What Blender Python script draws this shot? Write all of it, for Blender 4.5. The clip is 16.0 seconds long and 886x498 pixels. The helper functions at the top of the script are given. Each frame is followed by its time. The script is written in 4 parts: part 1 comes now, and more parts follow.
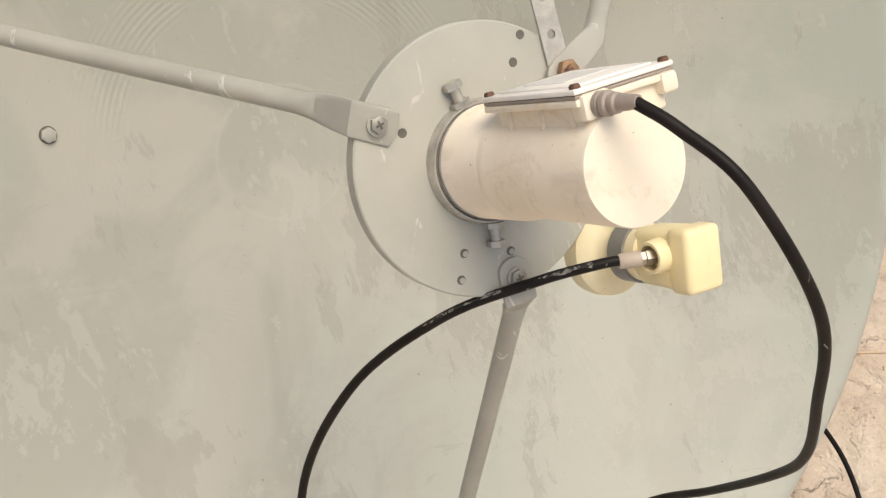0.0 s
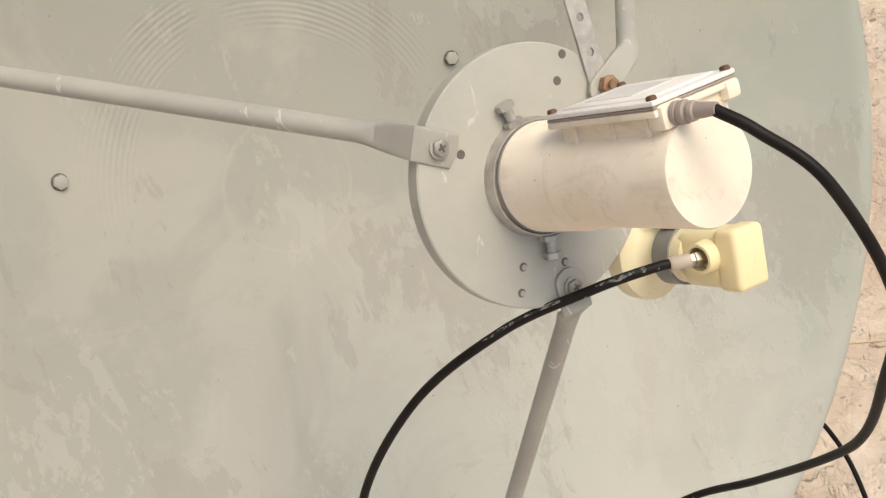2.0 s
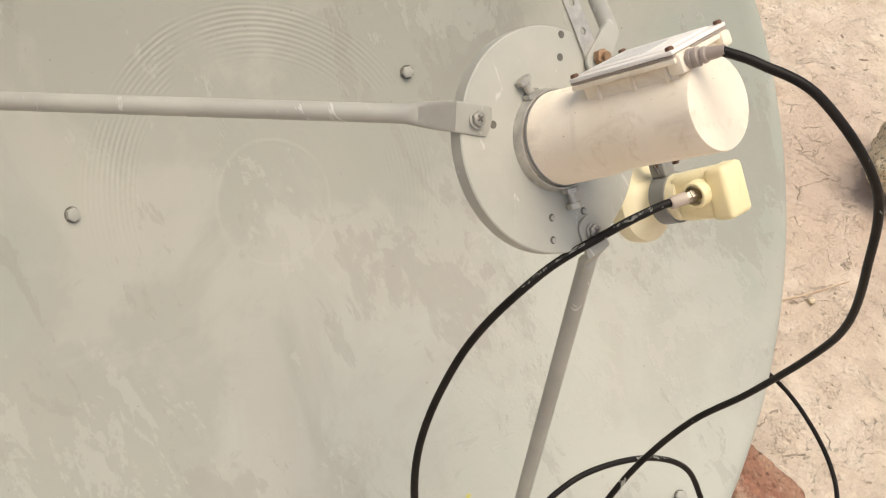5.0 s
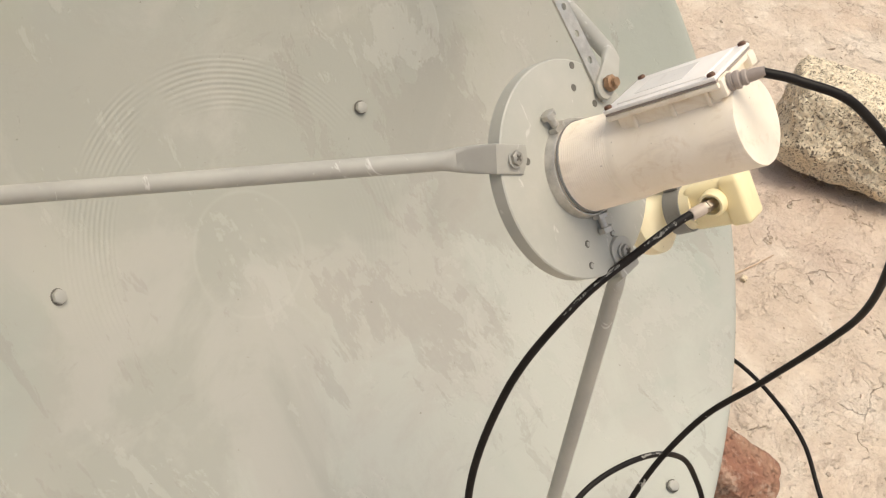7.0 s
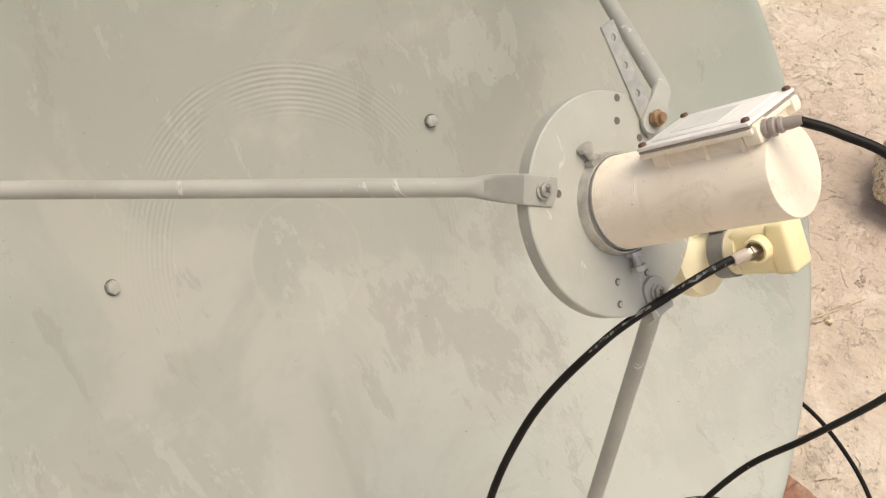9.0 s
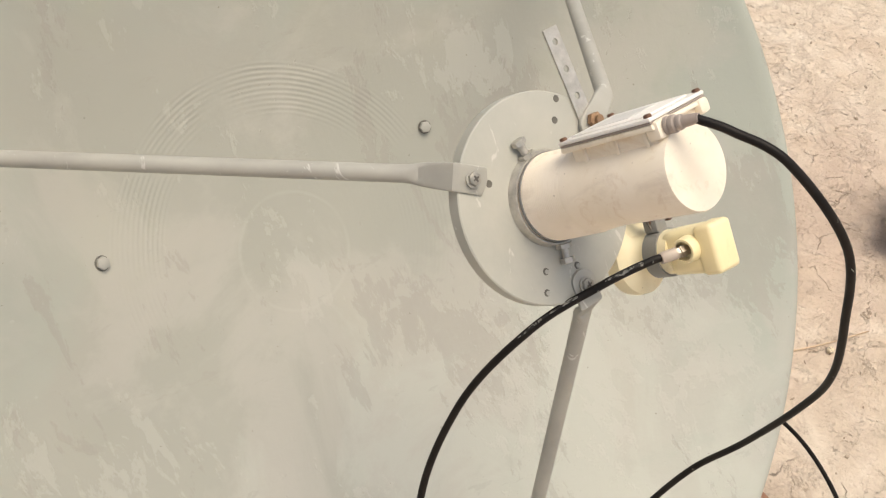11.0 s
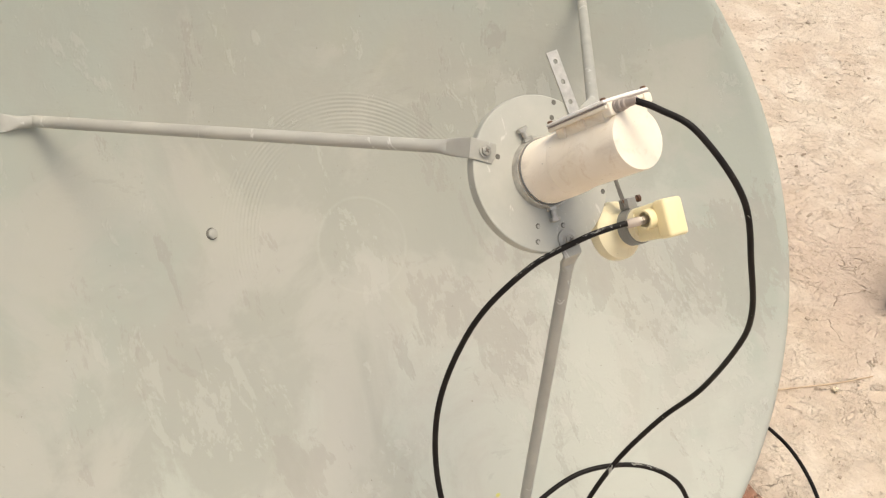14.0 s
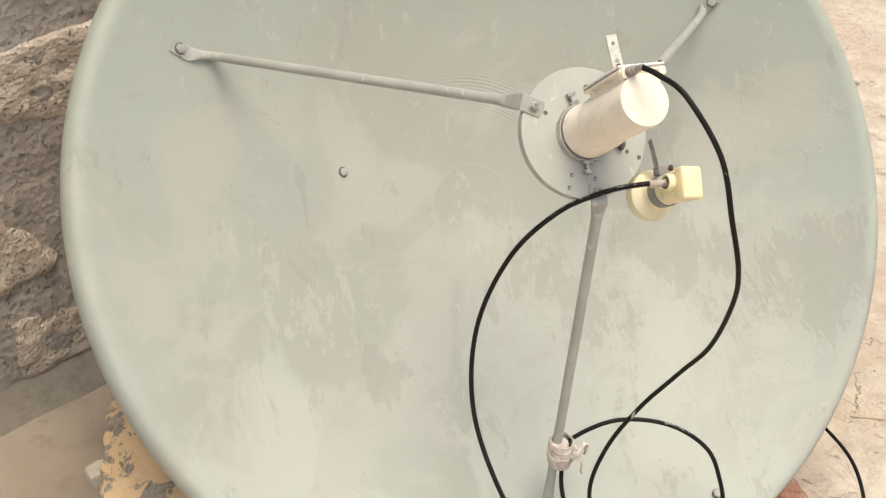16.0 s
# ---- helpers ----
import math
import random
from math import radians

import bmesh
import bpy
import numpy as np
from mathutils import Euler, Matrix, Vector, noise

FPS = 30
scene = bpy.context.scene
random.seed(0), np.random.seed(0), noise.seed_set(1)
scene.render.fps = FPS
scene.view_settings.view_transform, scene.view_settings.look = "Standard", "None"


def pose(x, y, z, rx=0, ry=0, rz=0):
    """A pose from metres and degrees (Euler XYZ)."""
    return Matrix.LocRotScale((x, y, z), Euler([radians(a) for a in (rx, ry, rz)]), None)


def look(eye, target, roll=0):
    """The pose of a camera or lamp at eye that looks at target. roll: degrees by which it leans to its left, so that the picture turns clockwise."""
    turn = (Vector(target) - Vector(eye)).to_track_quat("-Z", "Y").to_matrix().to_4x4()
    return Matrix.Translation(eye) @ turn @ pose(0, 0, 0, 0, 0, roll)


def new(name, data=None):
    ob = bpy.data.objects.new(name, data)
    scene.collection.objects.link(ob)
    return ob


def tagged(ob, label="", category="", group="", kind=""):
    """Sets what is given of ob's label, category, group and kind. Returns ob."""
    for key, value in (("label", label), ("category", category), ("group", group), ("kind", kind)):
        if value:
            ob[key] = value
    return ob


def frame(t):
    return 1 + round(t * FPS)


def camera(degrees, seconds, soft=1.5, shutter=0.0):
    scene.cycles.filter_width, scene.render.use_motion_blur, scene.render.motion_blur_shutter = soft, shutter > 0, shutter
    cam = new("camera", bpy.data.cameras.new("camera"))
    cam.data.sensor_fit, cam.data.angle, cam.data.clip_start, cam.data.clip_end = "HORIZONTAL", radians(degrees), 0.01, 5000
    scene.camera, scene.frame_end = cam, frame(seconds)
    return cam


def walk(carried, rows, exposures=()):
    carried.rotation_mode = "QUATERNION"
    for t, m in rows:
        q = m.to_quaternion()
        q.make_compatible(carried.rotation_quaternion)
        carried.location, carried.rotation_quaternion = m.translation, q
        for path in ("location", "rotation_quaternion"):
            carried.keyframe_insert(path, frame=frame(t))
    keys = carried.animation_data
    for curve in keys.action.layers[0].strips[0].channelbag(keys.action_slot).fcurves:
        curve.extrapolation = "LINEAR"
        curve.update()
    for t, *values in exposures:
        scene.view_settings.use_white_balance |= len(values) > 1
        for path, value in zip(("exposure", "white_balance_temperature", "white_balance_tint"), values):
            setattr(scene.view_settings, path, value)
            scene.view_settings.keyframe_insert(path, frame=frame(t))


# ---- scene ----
# ---------------------------------------------------------------- camera
cam = camera(47.28, 16.0, soft=1.25)
ROWS = [
    (0.0, -0.2938, -0.7980, 1.3521, 37.99, -5.46, -27.21),
    (0.5, -0.3184, -0.7912, 1.3549, 39.04, -5.08, -29.32),
    (1.0, -0.3442, -0.7831, 1.3558, 39.44, -5.47, -31.17),
    (1.5, -0.3655, -0.7797, 1.3579, 39.90, -5.40, -31.96),
    (2.0, -0.3801, -0.7703, 1.3563, 40.04, -5.81, -32.57),
    (2.5, -0.3930, -0.7735, 1.3564, 40.97, -6.80, -32.85),
    (3.0, -0.4189, -0.7989, 1.3528, 41.58, -5.61, -34.79),
    (3.5, -0.4581, -0.8205, 1.3654, 43.40, -5.85, -37.01),
    (4.0, -0.4947, -0.8411, 1.3767, 43.60, -6.13, -37.63),
    (6.5, -0.6288, -0.6734, 1.3827, 44.42, -6.86, -51.62),
    (7.0, -0.6467, -0.6674, 1.3896, 45.21, -6.63, -52.66),
    (7.5, -0.6596, -0.6583, 1.3932, 45.74, -6.23, -52.46),
    (8.0, -0.6528, -0.6575, 1.3892, 44.86, -5.69, -50.60),
    (8.5, -0.6262, -0.6753, 1.3945, 44.86, -6.24, -47.21),
    (9.0, -0.5864, -0.7088, 1.4030, 44.68, -5.35, -44.94),
    (11.5, -0.5529, -0.8979, 1.4379, 46.78, -4.97, -39.49),
    (12.0, -0.6155, -0.9935, 1.4565, 47.76, -4.78, -39.04),
    (12.5, -0.6563, -1.0702, 1.4685, 48.24, -5.21, -38.87),
    (13.0, -0.6885, -1.0792, 1.4848, 49.86, -4.81, -36.68),
    (13.5, -0.7078, -1.1029, 1.4884, 50.55, -4.78, -36.76),
    (14.0, -0.7133, -1.1444, 1.5106, 51.69, -4.38, -34.18),
    (14.5, -0.6756, -1.2462, 1.5312, 52.60, -3.51, -28.76),
    (15.0, -0.6618, -1.3834, 1.5428, 52.81, -4.09, -23.07),
    (15.5, -0.6289, -1.4833, 1.5551, 54.05, -3.05, -19.52),
    (16.0, -0.6231, -1.5294, 1.5549, 53.52, -2.95, -18.07),
]
walk(cam, [(t, pose(*r)) for t, *r in ROWS], exposures=[(0.0, 0.15, 7060, 6), (4.0, 0.20, 7060, 6), (11.5, 0.23, 7060, 6), (14.0, 0.29, 7060, 5), (16.0, 0.36, 6800, 2)])

# ---------------------------------------------------------------- light: hazy sky, a broad weak sun
world = bpy.data.worlds.new("hazy_sky")
scene.world = world
world.use_nodes = True
wt = world.node_tree
sky = wt.nodes.new("ShaderNodeTexSky")
sky.sky_type = "NISHITA"
sky.sun_disc = False
SUN_EL, SUN_AZ = 78.0, 158.0
sky.sun_elevation = radians(SUN_EL)
sky.sun_rotation = radians(SUN_AZ)
sky.dust_density = 6.0
sky.air_density = 1.0
sky.ozone_density = 1.0
wt.nodes["Background"].inputs["Strength"].default_value = 0.15
wt.links.new(sky.outputs["Color"], wt.nodes["Background"].inputs["Color"])
sun = new("sun", bpy.data.lights.new("sun", "SUN"))
sun.data.energy = 1.2
sun.data.angle = radians(35)
sun.data.color = (1.0, 0.95, 0.88)
sd = Vector((math.sin(radians(SUN_AZ)) * math.cos(radians(SUN_EL)), math.cos(radians(SUN_AZ)) * math.cos(radians(SUN_EL)), math.sin(radians(SUN_EL))))
sun.matrix_world = look(sd * 20, (0, 0, 0))


# ---------------------------------------------------------------- materials
class Mat:
    """A small builder of node materials."""

    def __init__(self, name, rough=0.6, metal=0.0, spec=0.5):
        self.m = bpy.data.materials.new(name)
        self.m.use_nodes = True
        self.t = self.m.node_tree
        self.b = self.t.nodes["Principled BSDF"]
        self.b.inputs["Roughness"].default_value = rough
        self.b.inputs["Metallic"].default_value = metal
        self.b.inputs["Specular IOR Level"].default_value = spec
        self.co = self.t.nodes.new("ShaderNodeTexCoord").outputs["Object"]

    def put(self, socket, value):
        if hasattr(value, "is_output"):
            self.t.links.new(value, socket)
        else:
            socket.default_value = value

    def map(self, scale=(1, 1, 1), rot=(0, 0, 0)):
        n = self.t.nodes.new("ShaderNodeMapping")
        n.inputs["Scale"].default_value = scale
        n.inputs["Rotation"].default_value = [radians(a) for a in rot]
        self.t.links.new(self.co, n.inputs["Vector"])
        return n.outputs["Vector"]

    def noise(self, scale, detail=4.0, rough=0.55, dist=0.0, vec=None):
        n = self.t.nodes.new("ShaderNodeTexNoise")
        n.inputs["Scale"].default_value = scale
        n.inputs["Detail"].default_value = detail
        n.inputs["Roughness"].default_value = rough
        n.inputs["Distortion"].default_value = dist
        self.t.links.new(vec or self.co, n.inputs["Vector"])
        return n.outputs["Fac"]

    def voronoi(self, scale, feature="F1", vec=None, out="Distance"):
        n = self.t.nodes.new("ShaderNodeTexVoronoi")
        n.feature = feature
        n.inputs["Scale"].default_value = scale
        self.t.links.new(vec or self.co, n.inputs["Vector"])
        return n.outputs[out]

    def ramp(self, fac, stops):
        n = self.t.nodes.new("ShaderNodeValToRGB")
        while len(n.color_ramp.elements) < len(stops):
            n.color_ramp.elements.new(0.5)
        for e, (p, c) in zip(n.color_ramp.elements, stops):
            e.position = p
            e.color = (c, c, c, 1) if isinstance(c, (int, float)) else (*c, 1)
        self.t.links.new(fac, n.inputs["Fac"])
        return n.outputs["Color"]

    def mix(self, fac, a, b, mode="MIX"):
        n = self.t.nodes.new("ShaderNodeMix")
        n.data_type = "RGBA"
        n.blend_type = mode
        self.put(n.inputs["Factor"], fac)
        for k, v in ((6, a), (7, b)):
            self.put(n.inputs[k], v if hasattr(v, "is_output") else (*v, 1))
        return n.outputs[2]

    def math(self, op, a, b=0.0):
        n = self.t.nodes.new("ShaderNodeMath")
        n.operation = op
        self.put(n.inputs[0], a)
        self.put(n.inputs[1], b)
        return n.outputs[0]

    def color(self, c):
        self.put(self.b.inputs["Base Color"], c if hasattr(c, "is_output") else (*c, 1))
        return self

    def rough(self, r):
        self.put(self.b.inputs["Roughness"], r)
        return self

    def bump(self, h, strength=0.3, dist=0.002):
        n = self.t.nodes.new("ShaderNodeBump")
        n.inputs["Strength"].default_value = strength
        n.inputs["Distance"].default_value = dist
        self.t.links.new(h, n.inputs["Height"])
        if self.b.inputs["Normal"].is_linked:
            self.t.links.new(self.b.inputs["Normal"].links[0].from_socket, n.inputs["Normal"])
        self.t.links.new(n.outputs["Normal"], self.b.inputs["Normal"])
        return self


# worn places of the paint in the dish's own plane: x, y, reach, strength
DARK_WEAR = (
    (0.365, 0.035, 0.075, 0.17), (0.310, 0.000, 0.060, 0.13), (0.297, -0.112, 0.060, 0.15), (0.112, -0.142, 0.050, 0.16),
    (0.187, -0.240, 0.065, 0.14), (0.000, -0.181, 0.045, 0.12), (0.388, -0.150, 0.080, 0.15), (0.640, -0.190, 0.090, 0.15),
    (-0.270, -0.294, 0.050, 0.14), (0.150, -0.216, 0.050, 0.12), (0.480, -0.270, 0.110, 0.10), (0.560, -0.300, 0.080, 0.10),
)
PALE_WEAR = (
    (0.330, 0.133, 0.060, 0.12), (0.320, -0.215, 0.055, 0.15), (0.488, -0.366, 0.070, 0.14), (-0.290, -0.177, 0.090, 0.10),
    (-0.450, -0.013, 0.055, 0.12), (-0.407, -0.119, 0.050, 0.12), (0.245, -0.355, 0.100, 0.10), (0.005, -0.015, 0.060, 0.15),
    (0.520, -0.240, 0.060, 0.12), (0.330, -0.300, 0.070, 0.10), (0.420, -0.460, 0.120, 0.08),
)


def paint_dish(name, fresh):
    """Old sage-grey paint, hand-brushed; fresh: how much of the newer, greener coat shows."""
    k = Mat(name, 0.55, 0, 0.3)
    sep = k.t.nodes.new("ShaderNodeSeparateXYZ")
    k.t.links.new(k.co, sep.inputs[0])
    X, Y = sep.outputs["X"], sep.outputs["Y"]

    def away(cx, cy):
        return k.math("SQRT", k.math("ADD", k.math("POWER", k.math("SUBTRACT", X, cx), 2.0), k.math("POWER", k.math("SUBTRACT", Y, cy), 2.0)))

    def wear(fac, places):
        for cx, cy, reach, much in places:
            fac = k.math("ADD", fac, k.ramp(k.math("DIVIDE", away(cx, cy), reach * 1.6), [(0.0, much), (0.35, much * 0.8), (1.0, 0.0)]))
        return fac

    r = away(0.0, 0.0)
    base = k.mix(k.ramp(k.noise(2.6, 4, 0.55, 0.6), [(0.36, 0.0), (0.64, 1.0)]), (0.335, 0.335, 0.290), (0.362, 0.356, 0.309))
    # greener coat, towards the edge and the top
    g = k.math("ADD", k.math("ADD", k.noise(2.2, 5, 0.6, 0.5), k.math("MULTIPLY", k.math("SUBTRACT", r, 0.45), 0.6 + fresh)), k.math("MULTIPLY", Y, 0.12))
    base = k.mix(k.math("MULTIPLY", k.ramp(g, [(0.46, 0.0), (0.66, 1.0)]), 0.75), base, (0.358, 0.383, 0.332))
    # yellowed tinge in soft clouds
    base = k.mix(k.math("MULTIPLY", k.ramp(k.noise(3.7, 3, 0.5, 0.2), [(0.56, 0.0), (0.70, 1.0)]), 0.35), base, (0.375, 0.378, 0.285))
    # thin rosy coat over the lower middle
    low = k.math("MULTIPLY", Y, -0.22)
    n1 = k.math("SUBTRACT", k.math("ADD", k.noise(3.6, 8, 0.62, 0.5), low), k.math("MULTIPLY", r, 0.10))
    base = k.mix(k.math("MULTIPLY", k.ramp(n1, [(0.45, 0.0), (0.52, 0.7), (0.62, 1.0)]), 0.62), base, (0.430, 0.412, 0.366))
    # pale green wash towards the lower edge
    n5 = k.math("ADD", k.noise(4.4, 8, 0.64, 0.5, k.map((1, 0.8, 1), (0, 0, 15))), k.math("MULTIPLY", k.math("ADD", Y, 0.36), -0.40))
    base = k.mix(k.math("MULTIPLY", k.ramp(n5, [(0.50, 0.0), (0.57, 1.0)]), 0.55), base, (0.430, 0.442, 0.388))
    # dull bare patches with brushed edges
    dry = k.math("MULTIPLY", k.noise(34.0, 8, 0.70, 0.4, k.map((1.7, 0.5, 1), (0, 0, -24))), 0.42)
    n2 = wear(k.math("ADD", k.math("MULTIPLY", k.noise(7.0, 9, 0.68, 0.5, k.map((1.3, 0.75, 1), (0, 0, -28))), 0.85), k.math("SUBTRACT", dry, 0.135)), DARK_WEAR)
    base = k.mix(k.math("MULTIPLY", k.ramp(n2, [(0.605, 0.0), (0.622, 0.8), (0.70, 1.0)]), 0.44), base, (0.300, 0.282, 0.246))
    # pale smears and short brush streaks
    drag = k.math("MULTIPLY", k.noise(42.0, 8, 0.70, 0.4, k.map((1.6, 0.5, 1), (0, 0, 30))), 0.40)
    n3 = wear(k.math("ADD", k.math("MULTIPLY", k.noise(10.0, 9, 0.70, 0.5, k.map((1.2, 0.8, 1), (0, 0, 35))), 0.85), k.math("SUBTRACT", drag, 0.125)), PALE_WEAR)
    base = k.mix(k.math("MULTIPLY", k.ramp(n3, [(0.612, 0.0), (0.630, 1.0)]), 0.36), base, (0.455, 0.448, 0.400))
    n4 = k.noise(16.0, 8, 0.75, 0.3, k.map((0.5, 1.5, 1), (0, 0, 60)))
    base = k.mix(k.math("MULTIPLY", k.ramp(n4, [(0.62, 0.0), (0.645, 1.0)]), 0.30), base, (0.31, 0.30, 0.262))
    base = k.mix(k.ramp(k.noise(150.0, 2, 0.5), [(0.765, 0.0), (0.785, 0.7)]), base, (0.2, 0.185, 0.15))
    # moulding ripples round the middle, worn away in places
    wob = k.math("ADD", away(-0.016, 0.010), k.math("MULTIPLY", k.noise(4.0, 2), 0.010))
    keep = k.math("ADD", k.noise(5.5, 3, 0.6), k.math("MULTIPLY", Y, 0.28))
    band = k.math("MULTIPLY", k.ramp(wob, [(0.178, 0.0), (0.19, 1.0), (0.244, 1.0), (0.256, 0.0)]), k.ramp(keep, [(0.47, 0.0), (0.66, 1.0)]))
    rip = k.math("MULTIPLY", k.math("SINE", k.math("MULTIPLY", wob, 960.0)), band)
    mid = k.math("ADD", away(-0.010, -0.001), k.math("MULTIPLY", k.noise(6.0, 2), 0.012))
    ring = k.math("MULTIPLY", k.ramp(k.math("ABSOLUTE", k.math("SUBTRACT", mid, 0.087)), [(0.0, 1.0), (0.0025, 0.0)]), k.ramp(k.noise(8.0, 2), [(0.35, 0.2), (0.55, 1.0)]))
    base = k.mix(k.math("MULTIPLY", k.ramp(rip, [(0.3, 0.0), (0.9, 1.0)]), 0.05), base, (0.46, 0.45, 0.40))
    base = k.mix(k.math("MULTIPLY", ring, 0.25), base, (0.46, 0.45, 0.40))
    k.color(base)
    k.bump(k.math("ADD", k.math("MULTIPLY", rip, 0.6), k.math("MULTIPLY", ring, 0.7)), 0.42, 0.0010)
    k.bump(k.noise(9.0, 6, 0.6, 0.4), 0.25, 0.006)
    # strokes of the brush
    k.bump(k.noise(26.0, 6, 0.62, 0.5, k.map((0.35, 1.6, 1), (0, 0, 22))), 0.30, 0.0018)
    k.bump(k.ramp(n3, [(0.600, 0.0), (0.640, 1.0)]), 0.35, 0.0012)
    k.bump(k.ramp(n2, [(0.600, 1.0), (0.630, 0.0)]), 0.35, 0.0012)
    k.bump(k.noise(160.0, 3, 0.6), 0.12, 0.0006)
    k.rough(k.ramp(k.noise(12.0, 4), [(0.3, 0.5), (0.7, 0.7)]))
    return k.m


def paint_metal(name, c1, c2, chip=(0.62, 0.62, 0.58)):
    k = Mat(name, 0.5, 0, 0.45)
    base = k.mix(k.ramp(k.noise(18.0, 4, 0.6), [(0.35, 0.0), (0.65, 1.0)]), c1, c2)
    base = k.mix(k.ramp(k.noise(42.0, 5, 0.65, 1.5, k.map((1, 0.35, 1))), [(0.625, 0.0), (0.645, 0.7)]), base, chip)
    base = k.mix(k.ramp(k.noise(30.0, 6, 0.7, 0.5), [(0.70, 0.0), (0.76, 0.8)]), base, (0.24, 0.2, 0.16))
    k.color(base)
    k.bump(k.noise(70.0, 4), 0.25, 0.0008)
    return k.m


def plastic(name, c1, c2, dirt, rough=0.45, amount=0.6, grime=None):
    k = Mat(name, rough, 0, 0.4)
    base = k.mix(k.ramp(k.noise(22.0, 4, 0.6), [(0.35, 0.0), (0.65, 1.0)]), c1, c2)
    base = k.mix(k.math("MULTIPLY", k.ramp(k.noise(38.0, 6, 0.7, 0.8), [(0.56, 0.0), (0.72, 1.0)]), amount), base, dirt)
    if grime:
        base = k.mix(k.math("MULTIPLY", k.ramp(k.noise(15.0, 7, 0.68, 0.6, k.map((1, 1, 0.6))), [(0.52, 0.0), (0.70, 1.0)]), 0.55), base, grime)
    base = k.mix(k.ramp(k.noise(190.0, 2, 0.5), [(0.755, 0.0), (0.785, 0.6)]), base, (0.3, 0.24, 0.17))
    k.color(base)
    k.bump(k.noise(130.0, 3), 0.12, 0.0005)
    return k.m


def metal(name, c1, c2, rough=0.4, metallic=1.0, scale=60.0):
    k = Mat(name, rough, metallic)
    k.color(k.mix(k.ramp(k.noise(scale, 5, 0.65), [(0.35, 0.0), (0.68, 1.0)]), c1, c2))
    k.rough(k.ramp(k.noise(scale * 1.7, 4), [(0.3, rough * 0.8), (0.7, min(1.0, rough * 1.3))]))
    k.bump(k.noise(scale * 3, 3), 0.15, 0.0004)
    return k.m


def rubber():
    k = Mat("black_cable_jacket", 0.5, 0, 0.2)
    base = k.mix(k.ramp(k.noise(30.0, 4), [(0.4, 0.0), (0.7, 1.0)]), (0.0075, 0.0056, 0.0048), (0.016, 0.0125, 0.0105))
    base = k.mix(k.ramp(k.noise(26.0, 5, 0.7, 0.6), [(0.645, 0.0), (0.67, 0.75)]), base, (0.42, 0.41, 0.365))
    k.color(base)
    k.bump(k.noise(220.0, 2), 0.15, 0.0004)
    return k.m


